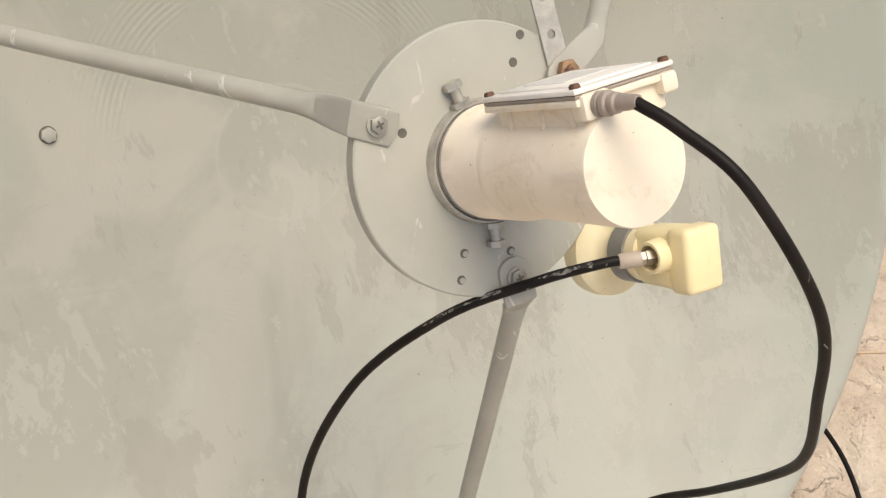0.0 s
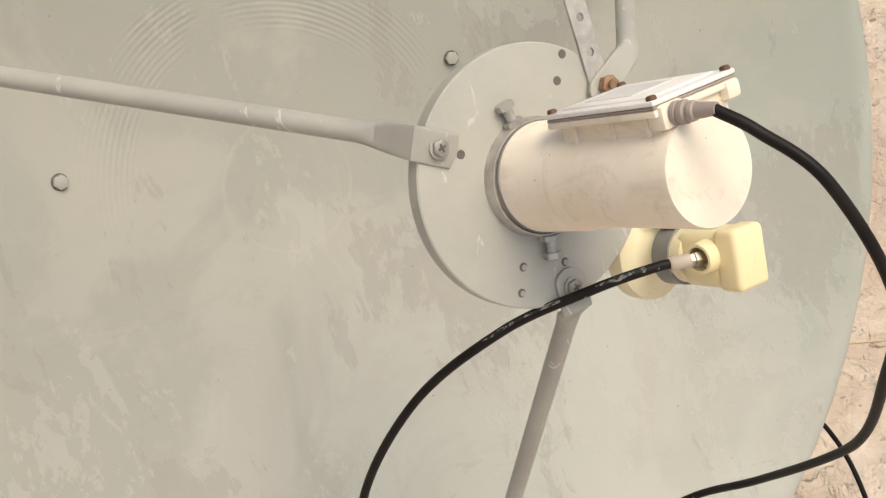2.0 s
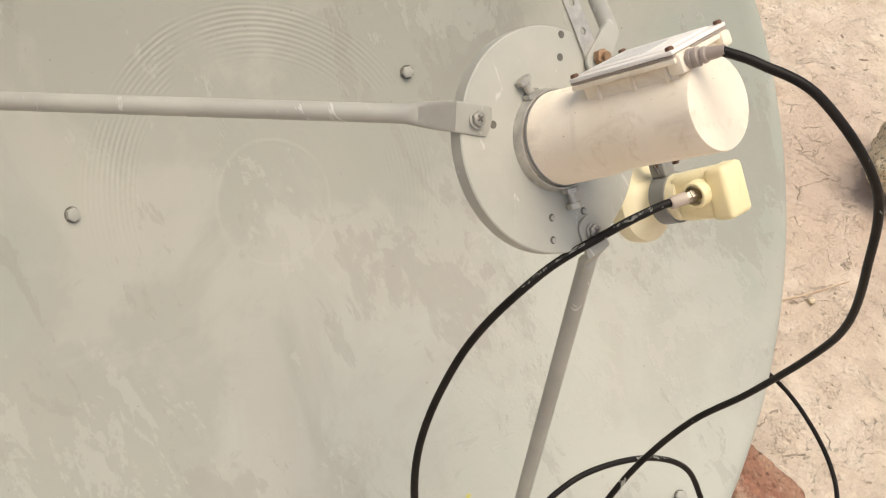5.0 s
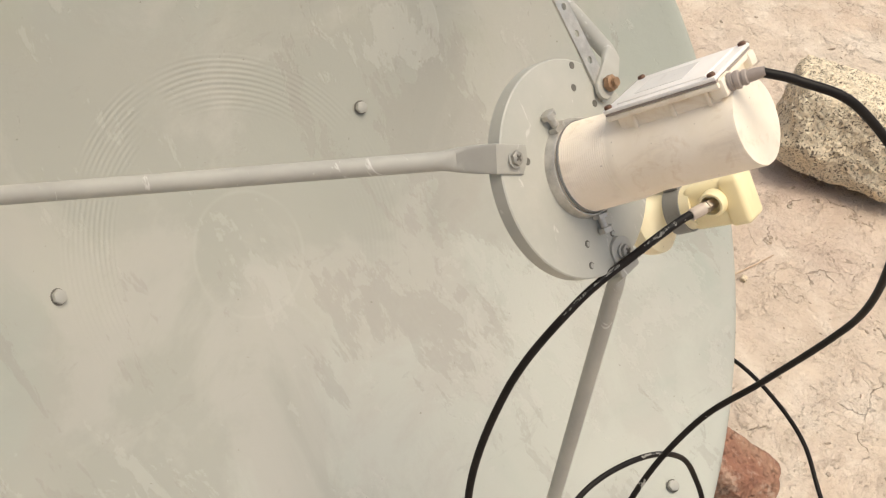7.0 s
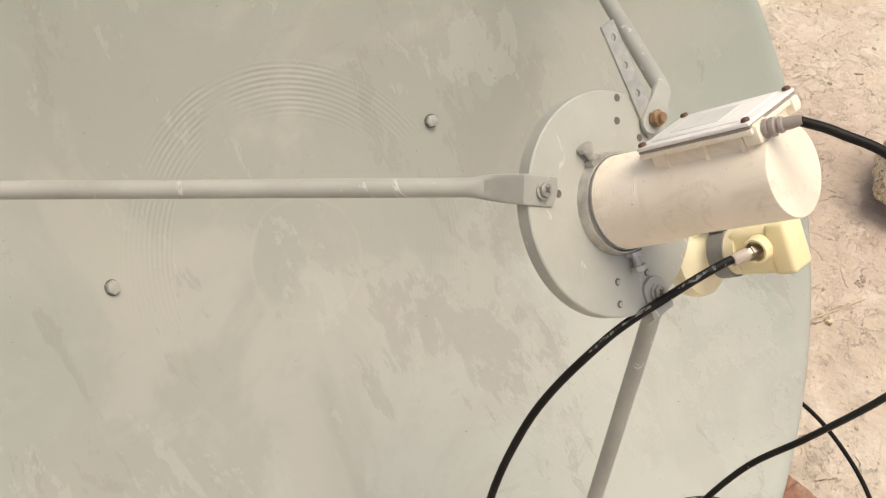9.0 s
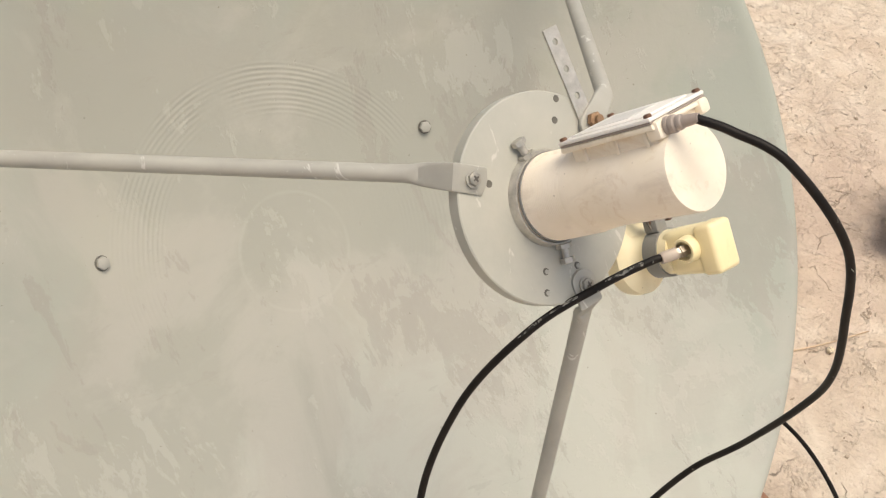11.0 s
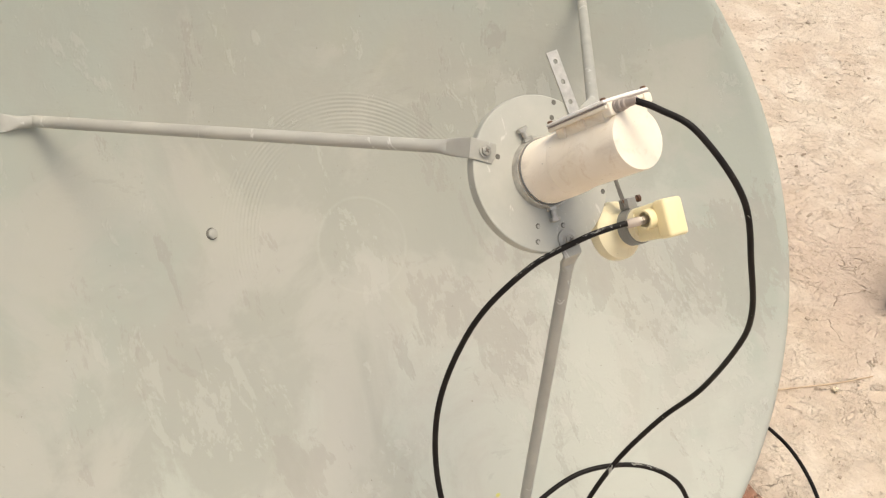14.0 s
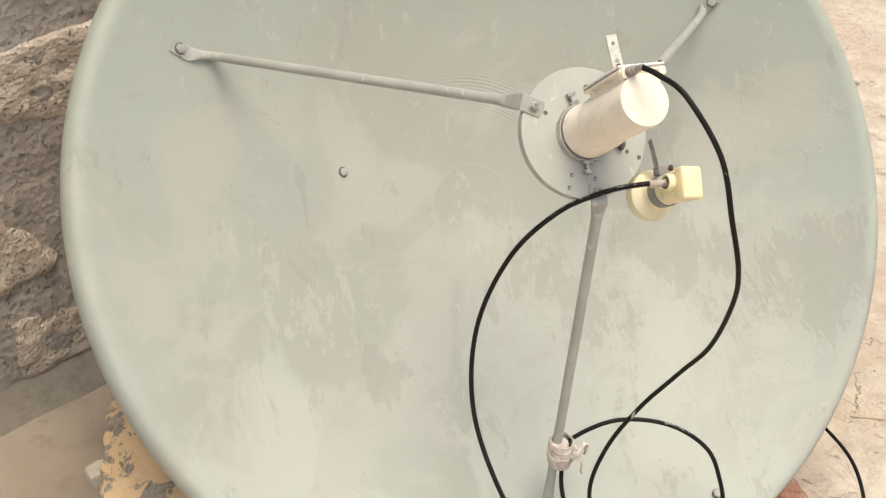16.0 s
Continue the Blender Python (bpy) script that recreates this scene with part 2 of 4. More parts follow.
def ground_mat():
    """Trodden mud plaster: a soft uneven skin, flaking in curled edges, with a few open cracks."""
    k = Mat("dry_mud_plaster", 0.9, 0, 0.2)
    base = k.mix(k.ramp(k.noise(2.2, 4, 0.6), [(0.36, 0.0), (0.64, 1.0)]), (0.61, 0.487, 0.375), (0.68, 0.578, 0.463))
    base = k.mix(k.ramp(k.noise(8.0, 7, 0.68, 0.5), [(0.47, 0.0), (0.62, 0.8)]), base, (0.75, 0.655, 0.54))
    base = k.mix(k.math("MULTIPLY", k.ramp(k.noise(1.1, 5, 0.6), [(0.52, 0.0), (0.66, 1.0)]), 0.5), base, (0.52, 0.385, 0.31))
    base = k.mix(k.math("MULTIPLY", k.ramp(k.noise(20.0, 7, 0.7, 0.4), [(0.54, 0.0), (0.60, 1.0)]), 0.28), base, (0.47, 0.365, 0.28))
    base = k.mix(k.ramp(k.noise(70.0, 5, 0.7), [(0.58, 0.0), (0.70, 0.45)]), base, (0.37, 0.28, 0.21))
    # flake edges: the rims of shallow terraces, curled and broken
    terrace = k.noise(10.0, 9, 0.66, 0.7)
    rim = k.ramp(k.math("ABSOLUTE", k.math("SUBTRACT", terrace, 0.53)), [(0.0, 1.0), (0.0045, 0.5), (0.010, 0.0)])
    rim = k.math("MULTIPLY", rim, k.ramp(k.noise(5.5, 5, 0.65), [(0.47, 0.0), (0.56, 1.0)]))
    fine_t = k.noise(27.0, 9, 0.66, 0.9)
    fine_rim = k.ramp(k.math("ABSOLUTE", k.math("SUBTRACT", fine_t, 0.54)), [(0.0, 1.0), (0.008, 0.5), (0.018, 0.0)])
    fine_rim = k.math("MULTIPLY", fine_rim, k.ramp(k.noise(6.5, 5, 0.65, 0.3), [(0.46, 0.0), (0.55, 1.0)]))
    # open cracks
    wv = k.t.nodes.new("ShaderNodeVectorMath")
    wv.operation = "ADD"
    nz = k.t.nodes.new("ShaderNodeTexNoise")
    nz.inputs["Scale"].default_value = 7.0
    nz.inputs["Detail"].default_value = 5.0
    k.t.links.new(k.co, nz.inputs["Vector"])
    sc = k.t.nodes.new("ShaderNodeVectorMath")
    sc.operation = "SCALE"
    sc.inputs["Scale"].default_value = 0.25
    k.t.links.new(nz.outputs["Color"], sc.inputs[0])
    k.t.links.new(k.co, wv.inputs[0])
    k.t.links.new(sc.outputs[0], wv.inputs[1])
    line = k.ramp(k.voronoi(6.0, "DISTANCE_TO_EDGE", wv.outputs[0]), [(0.0, 1.0), (0.012, 0.0)])
    crack = k.math("MULTIPLY", line, k.ramp(k.noise(9.0, 4), [(0.52, 0.0), (0.58, 1.0)]))
    base = k.mix(k.math("MULTIPLY", rim, 0.38), base, (0.30, 0.215, 0.155))
    base = k.mix(k.math("MULTIPLY", fine_rim, 0.22), base, (0.30, 0.215, 0.155))
    base = k.mix(k.math("MULTIPLY", crack, 0.55), base, (0.22, 0.155, 0.11))
    k.color(base)
    k.bump(k.noise(14.0, 8, 0.68, 0.6), 0.9, 0.018)
    k.bump(k.ramp(terrace, [(0.525, 0.0), (0.535, 1.0)]), 0.8, 0.007)
    k.bump(k.ramp(fine_t, [(0.53, 0.0), (0.55, 1.0)]), 0.5, 0.0035)
    k.bump(k.noise(75.0, 6, 0.7), 0.8, 0.006)
    k.bump(k.math("MULTIPLY", crack, -1.0), 0.8, 0.006)
    return k.m


def stone(name, c1, c2, c3, scale=30.0, deep=0.004, pits=0.5, tint=None, cover=0.40):
    k = Mat(name, 0.92, 0, 0.2)
    base = k.mix(k.ramp(k.noise(scale * 0.35, 5, 0.6), [(0.38, 0.0), (0.62, 1.0)]), c1, c2)
    if tint:
        info = k.t.nodes.new("ShaderNodeObjectInfo")
        base = k.mix(k.math("MULTIPLY", info.outputs["Random"], 0.6), base, tint)
    base = k.mix(k.ramp(k.noise(scale * 1.1, 6, 0.7), [(0.52, 0.0), (0.64, 0.8)]), base, c3)
    v = k.voronoi(scale * 3.2)
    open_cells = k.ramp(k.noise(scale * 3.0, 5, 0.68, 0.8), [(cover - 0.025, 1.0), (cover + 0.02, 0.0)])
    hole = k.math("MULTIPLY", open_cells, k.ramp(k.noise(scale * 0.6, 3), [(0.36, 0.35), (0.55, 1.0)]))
    # shade inside the pits is put into the colour, besides their bump below
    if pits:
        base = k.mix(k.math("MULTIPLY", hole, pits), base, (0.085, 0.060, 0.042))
    k.color(base)
    k.bump(k.noise(scale, 7, 0.7), 0.7, deep * 2)
    k.bump(v, 0.5, deep)
    if pits:
        k.bump(k.math("MULTIPLY", hole, -1.0), 0.8, deep)
    return k.m


M_DISH = paint_dish("sage_grey_paint", 0.0)
M_RIM = paint_dish("sage_green_rim_paint", 0.12)
M_LEG = paint_metal("grey_painted_tube", (0.34, 0.33, 0.295), (0.40, 0.39, 0.345))
M_PLATE = paint_metal("grey_painted_plate", (0.395, 0.391, 0.344), (0.440, 0.431, 0.380), (0.58, 0.57, 0.52))
M_WHITE = plastic("chalky_white_plastic", (0.87, 0.785, 0.66), (0.82, 0.73, 0.59), (0.64, 0.50, 0.34), 0.55, 0.6, (0.52, 0.43, 0.34))
M_LID = plastic("white_box_plastic", (0.90, 0.87, 0.83), (0.85, 0.81, 0.76), (0.5, 0.42, 0.34), 0.4, 0.3)
M_YELLOW = plastic("aged_yellow_plastic", (0.86, 0.75, 0.47), (0.83, 0.71, 0.42), (0.58, 0.42, 0.18), 0.45, 0.3)
M_CREAM = plastic("cream_plastic", (0.82, 0.74, 0.52), (0.78, 0.68, 0.44), (0.5, 0.36, 0.16), 0.45, 0.3)
M_GALV = metal("galvanised_steel", (0.42, 0.40, 0.36), (0.62, 0.595, 0.54), 0.48, 0.7)
M_SCREW = metal("dull_grey_screw", (0.26, 0.25, 0.22), (0.40, 0.385, 0.345), 0.5, 0.4)
M_DARKSTEEL = metal("dark_dirty_steel", (0.12, 0.11, 0.10), (0.22, 0.2, 0.17), 0.5, 0.7)
M_RUST = metal("rusty_steel", (0.24, 0.13, 0.07), (0.46, 0.33, 0.21), 0.6, 0.5)
M_BROWN = metal("browned_screw", (0.10, 0.05, 0.035), (0.2, 0.11, 0.07), 0.6, 0.5)
M_NICKEL = metal("nickel_connector", (0.36, 0.31, 0.26), (0.52, 0.47, 0.41), 0.42, 0.9)
M_HOLE = metal("shaded_hole", (0.10, 0.092, 0.078), (0.16, 0.15, 0.13), 0.8, 0.0)
M_GLAND = plastic("grey_gland_plastic", (0.37, 0.315, 0.275), (0.30, 0.25, 0.215), (0.25, 0.2, 0.16))
M_CLAMP = plastic("dark_grey_clamp", (0.20, 0.20, 0.19), (0.26, 0.25, 0.23), (0.14, 0.12, 0.1))
M_SLEEVE = plastic("crimp_sleeve", (0.52, 0.44, 0.37), (0.44, 0.37, 0.31), (0.3, 0.22, 0.16))
M_LABEL = plastic("faded_label", (0.70, 0.68, 0.65), (0.78, 0.75, 0.71), (0.5, 0.46, 0.42), 0.5, 0.6)
M_CABLE = rubber()
SCUFF = Mat("scuffed_paint_on_cable", 0.7)
SCUFF.color(SCUFF.mix(SCUFF.ramp(SCUFF.noise(95.0, 6, 0.7, 0.5), [(0.47, 0.0), (0.53, 1.0)]), (0.012, 0.011, 0.010), (0.24, 0.23, 0.205)))
M_GROUND = ground_mat()
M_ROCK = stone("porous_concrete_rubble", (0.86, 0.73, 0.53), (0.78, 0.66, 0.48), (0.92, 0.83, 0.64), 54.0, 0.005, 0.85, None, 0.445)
M_BRICK = stone("reddish_stone", (0.31, 0.150, 0.10), (0.40, 0.245, 0.165), (0.52, 0.37, 0.28), 30.0, 0.009, 0.25)
OCHRE = Mat("grey_stone_with_ochre_plaster", 0.9, 0, 0.2)
oz = OCHRE.t.nodes.new("ShaderNodeSeparateXYZ")
OCHRE.t.links.new(OCHRE.co, oz.inputs[0])
coat = OCHRE.math("ADD", OCHRE.noise(16.0, 7, 0.66, 0.4), OCHRE.math("MULTIPLY", OCHRE.math("SUBTRACT", oz.outputs["Z"], 0.105), 2.5))
grey = OCHRE.mix(OCHRE.ramp(OCHRE.noise(40.0, 6, 0.7, 0.5, OCHRE.map((1, 1, 0.3))), [(0.4, 0.0), (0.6, 1.0)]), (0.24, 0.20, 0.165), (0.40, 0.345, 0.29))
plaster = OCHRE.mix(OCHRE.noise(60.0, 5, 0.65), (0.62, 0.42, 0.235), (0.80, 0.60, 0.37))
OCHRE.color(OCHRE.mix(OCHRE.ramp(coat, [(0.48, 0.0), (0.50, 1.0)]), grey, plaster))
OCHRE.bump(OCHRE.ramp(coat, [(0.47, 0.0), (0.51, 1.0)]), 0.6, 0.004).bump(OCHRE.noise(80.0, 6, 0.7), 0.6, 0.004)
M_OCHRE = OCHRE.m
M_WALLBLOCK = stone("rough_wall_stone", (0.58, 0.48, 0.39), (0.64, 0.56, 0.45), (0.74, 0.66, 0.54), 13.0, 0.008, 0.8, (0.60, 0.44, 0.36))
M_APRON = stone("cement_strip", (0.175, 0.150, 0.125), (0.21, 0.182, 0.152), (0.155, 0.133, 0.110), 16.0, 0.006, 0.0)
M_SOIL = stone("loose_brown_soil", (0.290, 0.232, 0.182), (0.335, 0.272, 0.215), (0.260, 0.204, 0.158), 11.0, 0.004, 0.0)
M_GRIT = stone("mud_flakes", (0.50, 0.41, 0.32), (0.30, 0.23, 0.17), (0.64, 0.57, 0.48), 9.0, 0.001, 0.1)
M_MORTAR = stone("grey_mortar", (0.33, 0.285, 0.245), (0.40, 0.35, 0.305), (0.46, 0.41, 0.355), 20.0, 0.008, 0.35)
M_PALE = stone("pale_stone_chip", (0.60, 0.54, 0.44), (0.52, 0.46, 0.38), (0.66, 0.6, 0.5), 30.0, 0.002, 0.1)
M_TWIG = metal("dry_straw", (0.5, 0.36, 0.24), (0.62, 0.48, 0.34), 0.8, 0.0)


def cloth_mat():
    k = Mat("dirty_white_cloth", 0.95, 0, 0.1)
    base = k.mix(k.ramp(k.noise(45.0, 5, 0.65), [(0.35, 0.0), (0.65, 1.0)]), (0.46, 0.38, 0.33), (0.74, 0.68, 0.62))
    base = k.mix(k.ramp(k.noise(25.0, 4), [(0.6, 0.0), (0.72, 0.6)]), base, (0.33, 0.25, 0.2))
    k.color(base)
    k.bump(k.noise(300.0, 2), 0.3, 0.0006)
    return k.m


M_CLOTH = cloth_mat()


# ---------------------------------------------------------------- mesh helpers
def part(name, bm, material, parent=None, label="", m=None, smooth=True):
    me = bpy.data.meshes.new(name)
    bmesh.ops.recalc_face_normals(bm, faces=bm.faces)
    bm.to_mesh(me)
    bm.free()
    me.materials.append(material)
    if smooth:
        me.polygons.foreach_set("use_smooth", [True] * len(me.polygons))
        me.set_sharp_from_angle(angle=radians(38))
    ob = new(name, me)
    if parent is not None:
        ob.parent = parent
    if m is not None:
        ob.matrix_basis = m
    if label:
        ob["label"] = label
    return ob


def thing(name, m, label, category, group=""):
    return tagged(new(name), label, category, group) if m is None else _placed(tagged(new(name), label, category, group), m)


def _placed(ob, m):
    ob.matrix_basis = m
    return ob


def join(bm, other, m=None):
    """Add the faces of another bmesh, moved by m."""
    me = bpy.data.meshes.new("tmp")
    other.to_mesh(me)
    other.free()
    if m is not None:
        me.transform(m)
    bm.from_mesh(me)
    bpy.data.meshes.remove(me)
    return bm


def lathe(profile, segs=48, closed=False):
    """Turn (radius, z) pairs round z; a radius of 0 closes to a pole."""
    bm = bmesh.new()
    rings = []
    for r, z in profile:
        if r < 1e-6:
            rings.append([bm.verts.new((0, 0, z))])
        else:
            rings.append([bm.verts.new((r * math.cos(2 * math.pi * i / segs), r * math.sin(2 * math.pi * i / segs), z)) for i in range(segs)])
    pairs = list(zip(rings, rings[1:])) + ([(rings[-1], rings[0])] if closed else [])
    for a, b in pairs:
        for i in range(segs):
            j = (i + 1) % segs
            q = [a[i % len(a)], a[j % len(a)], b[j % len(b)], b[i % len(b)]]
            q = [v for n, v in enumerate(q) if v not in q[:n]]
            if len(q) > 2:
                bm.faces.new(q)
    return bm


def box(sx, sy, sz, bevel=0.0, at=(0, 0, 0), segs=2):
    bm = bmesh.new()
    bmesh.ops.create_cube(bm, size=1, matrix=Matrix.Translation(at) @ Matrix.Diagonal((sx, sy, sz, 1)))
    if bevel:
        bmesh.ops.bevel(bm, geom=bm.edges[:], offset=bevel, segments=segs, affect="EDGES", profile=0.5)
    return bm


def hexhead(r, h, bevel=0.0006):
    bm = lathe([(0, 0), (r, 0), (r, h - bevel), (r - bevel * 1.5, h), (0, h)], 6)
    return bm


def spline(points, n=12):
    """Points along a smooth curve through the given ones."""
    P = [Vector(p) for p in points]
    P = [P[0] * 2 - P[1]] + P + [P[-1] * 2 - P[-2]]
    out = []
    for i in range(1, len(P) - 2):
        a, b, c, d = P[i - 1 : i + 3]
        for k in range(n):
            u = k / n
            out.append(0.5 * (2 * b + (c - a) * u + (2 * a - 5 * b + 4 * c - d) * u * u + (3 * b - a - 3 * c + d) * u**3))
    return out + [P[-2]]


def sweep(path, size, segs=12, up=(0, 0, 1), square=None):
    """A tube along path; size(i, s) gives the half width and half height of its section, square(i) its squareness (2: round)."""

    def bend(v, e):
        return math.copysign(abs(v) ** (2.0 / e), v)

    path = [Vector(p) for p in path]
    bm = bmesh.new()
    rings, side = [], None
    for i, p in enumerate(path):
        d = (path[min(i + 1, len(path) - 1)] - path[max(i - 1, 0)]).normalized()
        if side is None:
            side = d.cross(Vector(up)).normalized()
        side = (side - d * side.dot(d)).normalized()
        top = side.cross(d)
        w, h = size(i, i / (len(path) - 1))
        e = square(i) if square else 2.0
        rings.append([bm.verts.new(p + side * (w * bend(math.cos(2 * math.pi * k / segs), e)) + top * (h * bend(math.sin(2 * math.pi * k / segs), e))) for k in range(segs)])
    for a, b in zip(rings, rings[1:]):
        for k in range(segs):
            j = (k + 1) % segs
            bm.faces.new((a[k], a[j], b[j], b[k]))
    bm.faces.new(rings[0])
    bm.faces.new(rings[-1])
    return bm


def rubble(sx, sy, sz, seed, rough=0.05, level=5, square=6.0, chops=7, sit=True):
    """A broken lump: a rounded block with chopped-off facets and a rough skin."""
    rnd = random.Random(seed)
    bm = bmesh.new()
    bmesh.ops.create_icosphere(bm, subdivisions=level, radius=1.0)
    planes = []
    for _ in range(chops):
        m = Vector([rnd.uniform(-1, 1) for _ in range(3)]).normalized()
        planes.append((m, rnd.uniform(0.74, 1.0) * (abs(m.x) ** 1.2 + abs(m.y) ** 1.2 + abs(m.z) ** 1.2) ** 0.8))
    big = max(sx, sy, sz)
    off = Vector((seed * 3.17, seed * 1.3, 0))
    for v in bm.verts:
        n = v.co.normalized()
        p = n / (abs(n.x) ** square + abs(n.y) ** square + abs(n.z) ** square) ** (1 / square)
        for m, d in planes:
            over = p.dot(m) - d
            if over > 0:
                p = p - m * over * 0.93
        q = Vector((p.x * sx / 2, p.y * sy / 2, p.z * sz / 2))
        u = q / big + off
        k = 0.9 * noise.noise(u * 3.1) + 0.6 * noise.noise(u * 8.3) + 0.4 * noise.noise(u * 19.0) + 0.3 * abs(noise.noise(u * 43.0)) + 0.25 * noise.noise(u * 71.0) - 0.1
        v.co = q + n * k * rough * big
    if sit:
        lo = min(v.co.z for v in bm.verts) + 0.12 * sz
        for v in bm.verts:
            v.co.z = max(v.co.z - lo, -0.003)
    return bm


# ---------------------------------------------------------------- ground and wall
def fine(lo, hi, step, far):
    mid = list(np.arange(lo, hi + 1e-6, step))
    out, s = [], step
    while not out or out[-1] < far:
        s *= 1.35
        out.append((out[-1] if out else 0.0) + s)
    return [lo - d for d in reversed(out)] + mid + [hi + d for d in out]


def ground_height(x, y):
    p = Vector((x, y, 0.0))
    near = max(0.0, 1.0 - max(abs(x - 0.6), abs(y)) / 6.0)
    return near * (0.006 * noise.noise(p * 2.2) + 0.004 * noise.noise(p * 9) + 0.003 * noise.noise(p * 26))


def build_ground():
    xs, ys = fine(-1.6, 3.2, 0.022, 400), fine(-2.0, 2.4, 0.022, 400)
    verts = [(x, y, ground_height(x, y)) for y in ys for x in xs]
    n = len(xs)
    faces = [(j * n + i, j * n + i + 1, (j + 1) * n + i + 1, (j + 1) * n + i) for j in range(len(ys) - 1) for i in range(n - 1)]
    me = bpy.data.meshes.new("ground")
    me.from_pydata(verts, [], faces)
    me.materials.append(M_GROUND)
    me.polygons.foreach_set("use_smooth", [True] * len(me.polygons))
    return tagged(new("ground", me), "dry cracked beige mud-plaster ground", "ground", kind="structure")


build_ground()

# the wall runs behind the dish; its own x axis lies along it, its face looks to -y
WALL = pose(-0.958, 0.146, 0, 0, 0, 27.8)


def build_wall():
    length, height = 3.6, 1.5
    bm = bmesh.new()
    nx, nz = 150, 60
    grid = [[bm.verts.new((-1.6 + length * i / nx, 0.0, -0.02 + height * j / nz)) for i in range(nx + 1)] for j in range(nz + 1)]
    for row in grid:
        for v in row:
            v.co.y = 0.010 * noise.noise(v.co * 5) + 0.007 * noise.noise(v.co * 17) + 0.004 * noise.noise(v.co * 40)
    for j in range(nz):
        for i in range(nx):
            bm.faces.new((grid[j][i], grid[j][i + 1], grid[j + 1][i + 1], grid[j + 1][i]))
    ring = [grid[0][0], grid[0][nx], grid[nz][nx], grid[nz][0]]
    back = [bm.verts.new((v.co.x, 0.22, v.co.z)) for v in ring]
    bm.faces.new(back)
    edges = [[grid[0][i] for i in range(nx + 1)], [grid[j][nx] for j in range(nz + 1)], [grid[nz][i] for i in range(nx, -1, -1)], [grid[j][0] for j in range(nz, -1, -1)]]
    for e, (a, b) in zip(edges, ((0, 1), (1, 2), (2, 3), (3, 0))):
        bm.faces.new(e + [back[b], back[a]])
    wall = tagged(part("wall_north", bm, M_MORTAR, m=WALL), "rough stone wall with wide grey mortar joints", "wall", kind="structure")
    rnd = random.Random(5)
    shapes = []
    for k in range(6):
        bm = rubble(1.0, 0.5, 0.6, 40 + k, 0.034, 5, 14.0, 3, False)
        me = bpy.data.meshes.new("stone_block")
        bm.to_mesh(me)
        bm.free()
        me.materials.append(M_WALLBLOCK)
        me.polygons.foreach_set("use_smooth", [True] * len(me.polygons))
        shapes.append(me)

    def block(x0, x1, z0, z1):
        ob = new("stone_block", rnd.choice(shapes))
        ob.parent = wall
        turn = 180 if rnd.random() < 0.5 else 0
        ob.matrix_basis = pose((x0 + x1) / 2, 0.091, (z0 + z1) / 2, 0, rnd.uniform(-4, 4) + turn, 0) @ Matrix.Diagonal((x1 - x0, 0.40, (z1 - z0) / 0.6, 1))

    # each course: foot, head and the first stone's ends; the rest follow to both sides
    for z0, z1, a, b in ((0.035, 0.200, 0.060, 0.350), (0.265, 0.490, -0.170, 0.190), (0.560, 0.760, 0.010, 0.430), (0.845, 1.030, -0.100, 0.260), (1.100, 1.300, -0.220, 0.170)):
        block(a, b, z0, z1)
        right, left = b, a
        while right < 1.6:
            x = right + rnd.uniform(0.06, 0.10)
            right = x + rnd.uniform(0.26, 0.42)
            block(x, right, z0 + rnd.uniform(-0.01, 0.015), z1 + rnd.uniform(-0.02, 0.01))
        while left > -1.2:
            x = left - rnd.uniform(0.06, 0.10)
            left = x - rnd.uniform(0.26, 0.42)
            block(left, x, z0 + rnd.uniform(-0.01, 0.015), z1 + rnd.uniform(-0.02, 0.01))
    return wall


build_wall()

# ---------------------------------------------------------------- the dish
TILT = 48.0
DISH = pose(0, 0, 0.4513, TILT, 0, 0)
FOCAL = 0.53


def bowl(r):
    return r * r / (4 * FOCAL)


def on_bowl(x, y, lift=0.0):
    """A pose on the inner face of the bowl, its z along the surface's normal."""
    n = Vector((-x / (2 * FOCAL), -y / (2 * FOCAL), 1)).normalized()
    p = Vector((x, y, bowl(math.hypot(x, y)))) + n * lift
    return Matrix.Translation(p) @ n.to_track_quat("Z", "Y").to_matrix().to_4x4()


dish = thing("satellite_dish", DISH, "large sage-grey painted satellite dish with worn patches, propped on stones", "satellite dish")
BOWL = pose(0.005, -0.002, 0)
front = [(0.70 * i / 44, bowl(0.70 * i / 44)) for i in range(45)]
back = [(r, h - 0.005) for r, h in reversed(front)]
part("reflector", lathe(front + back, 200), M_DISH, dish, "", BOWL)
RIM = [(0.7000, 0.2275), (0.7000, 0.2312), (0.7045, 0.2341), (0.7085, 0.2366), (0.7140, 0.2393), (0.7200, 0.2408), (0.7262, 0.2404), (0.7320, 0.2382), (0.7415, 0.2290), (0.7475, 0.2150), (0.7494, 0.1990), (0.7445, 0.1985), (0.7415, 0.2130), (0.7350, 0.2245), (0.7270, 0.2320), (0.7150, 0.2350), (0.6990, 0.2268)]
part("rim", lathe(RIM, 200, True), M_RIM, dish, "rolled sage-green rim", BOWL)

for x, y in ((-0.254, 0.090), (0.244, 0.083), (0.290, -0.604)):
    b = part("hex_bolt", hexhead(0.0084, 0.0056), M_LEG, dish, "grey hexagon bolt head", on_bowl(x, y, 0.0015))
    # thin dark ring, a little wider than the head
    part("head_ring", lathe([(0, 0), (0.0097, 0), (0.0097, 0.0012), (0, 0.0012)], 24), M_HOLE, b, "dark ring under the bolt head", pose(0, 0, -0.0012))

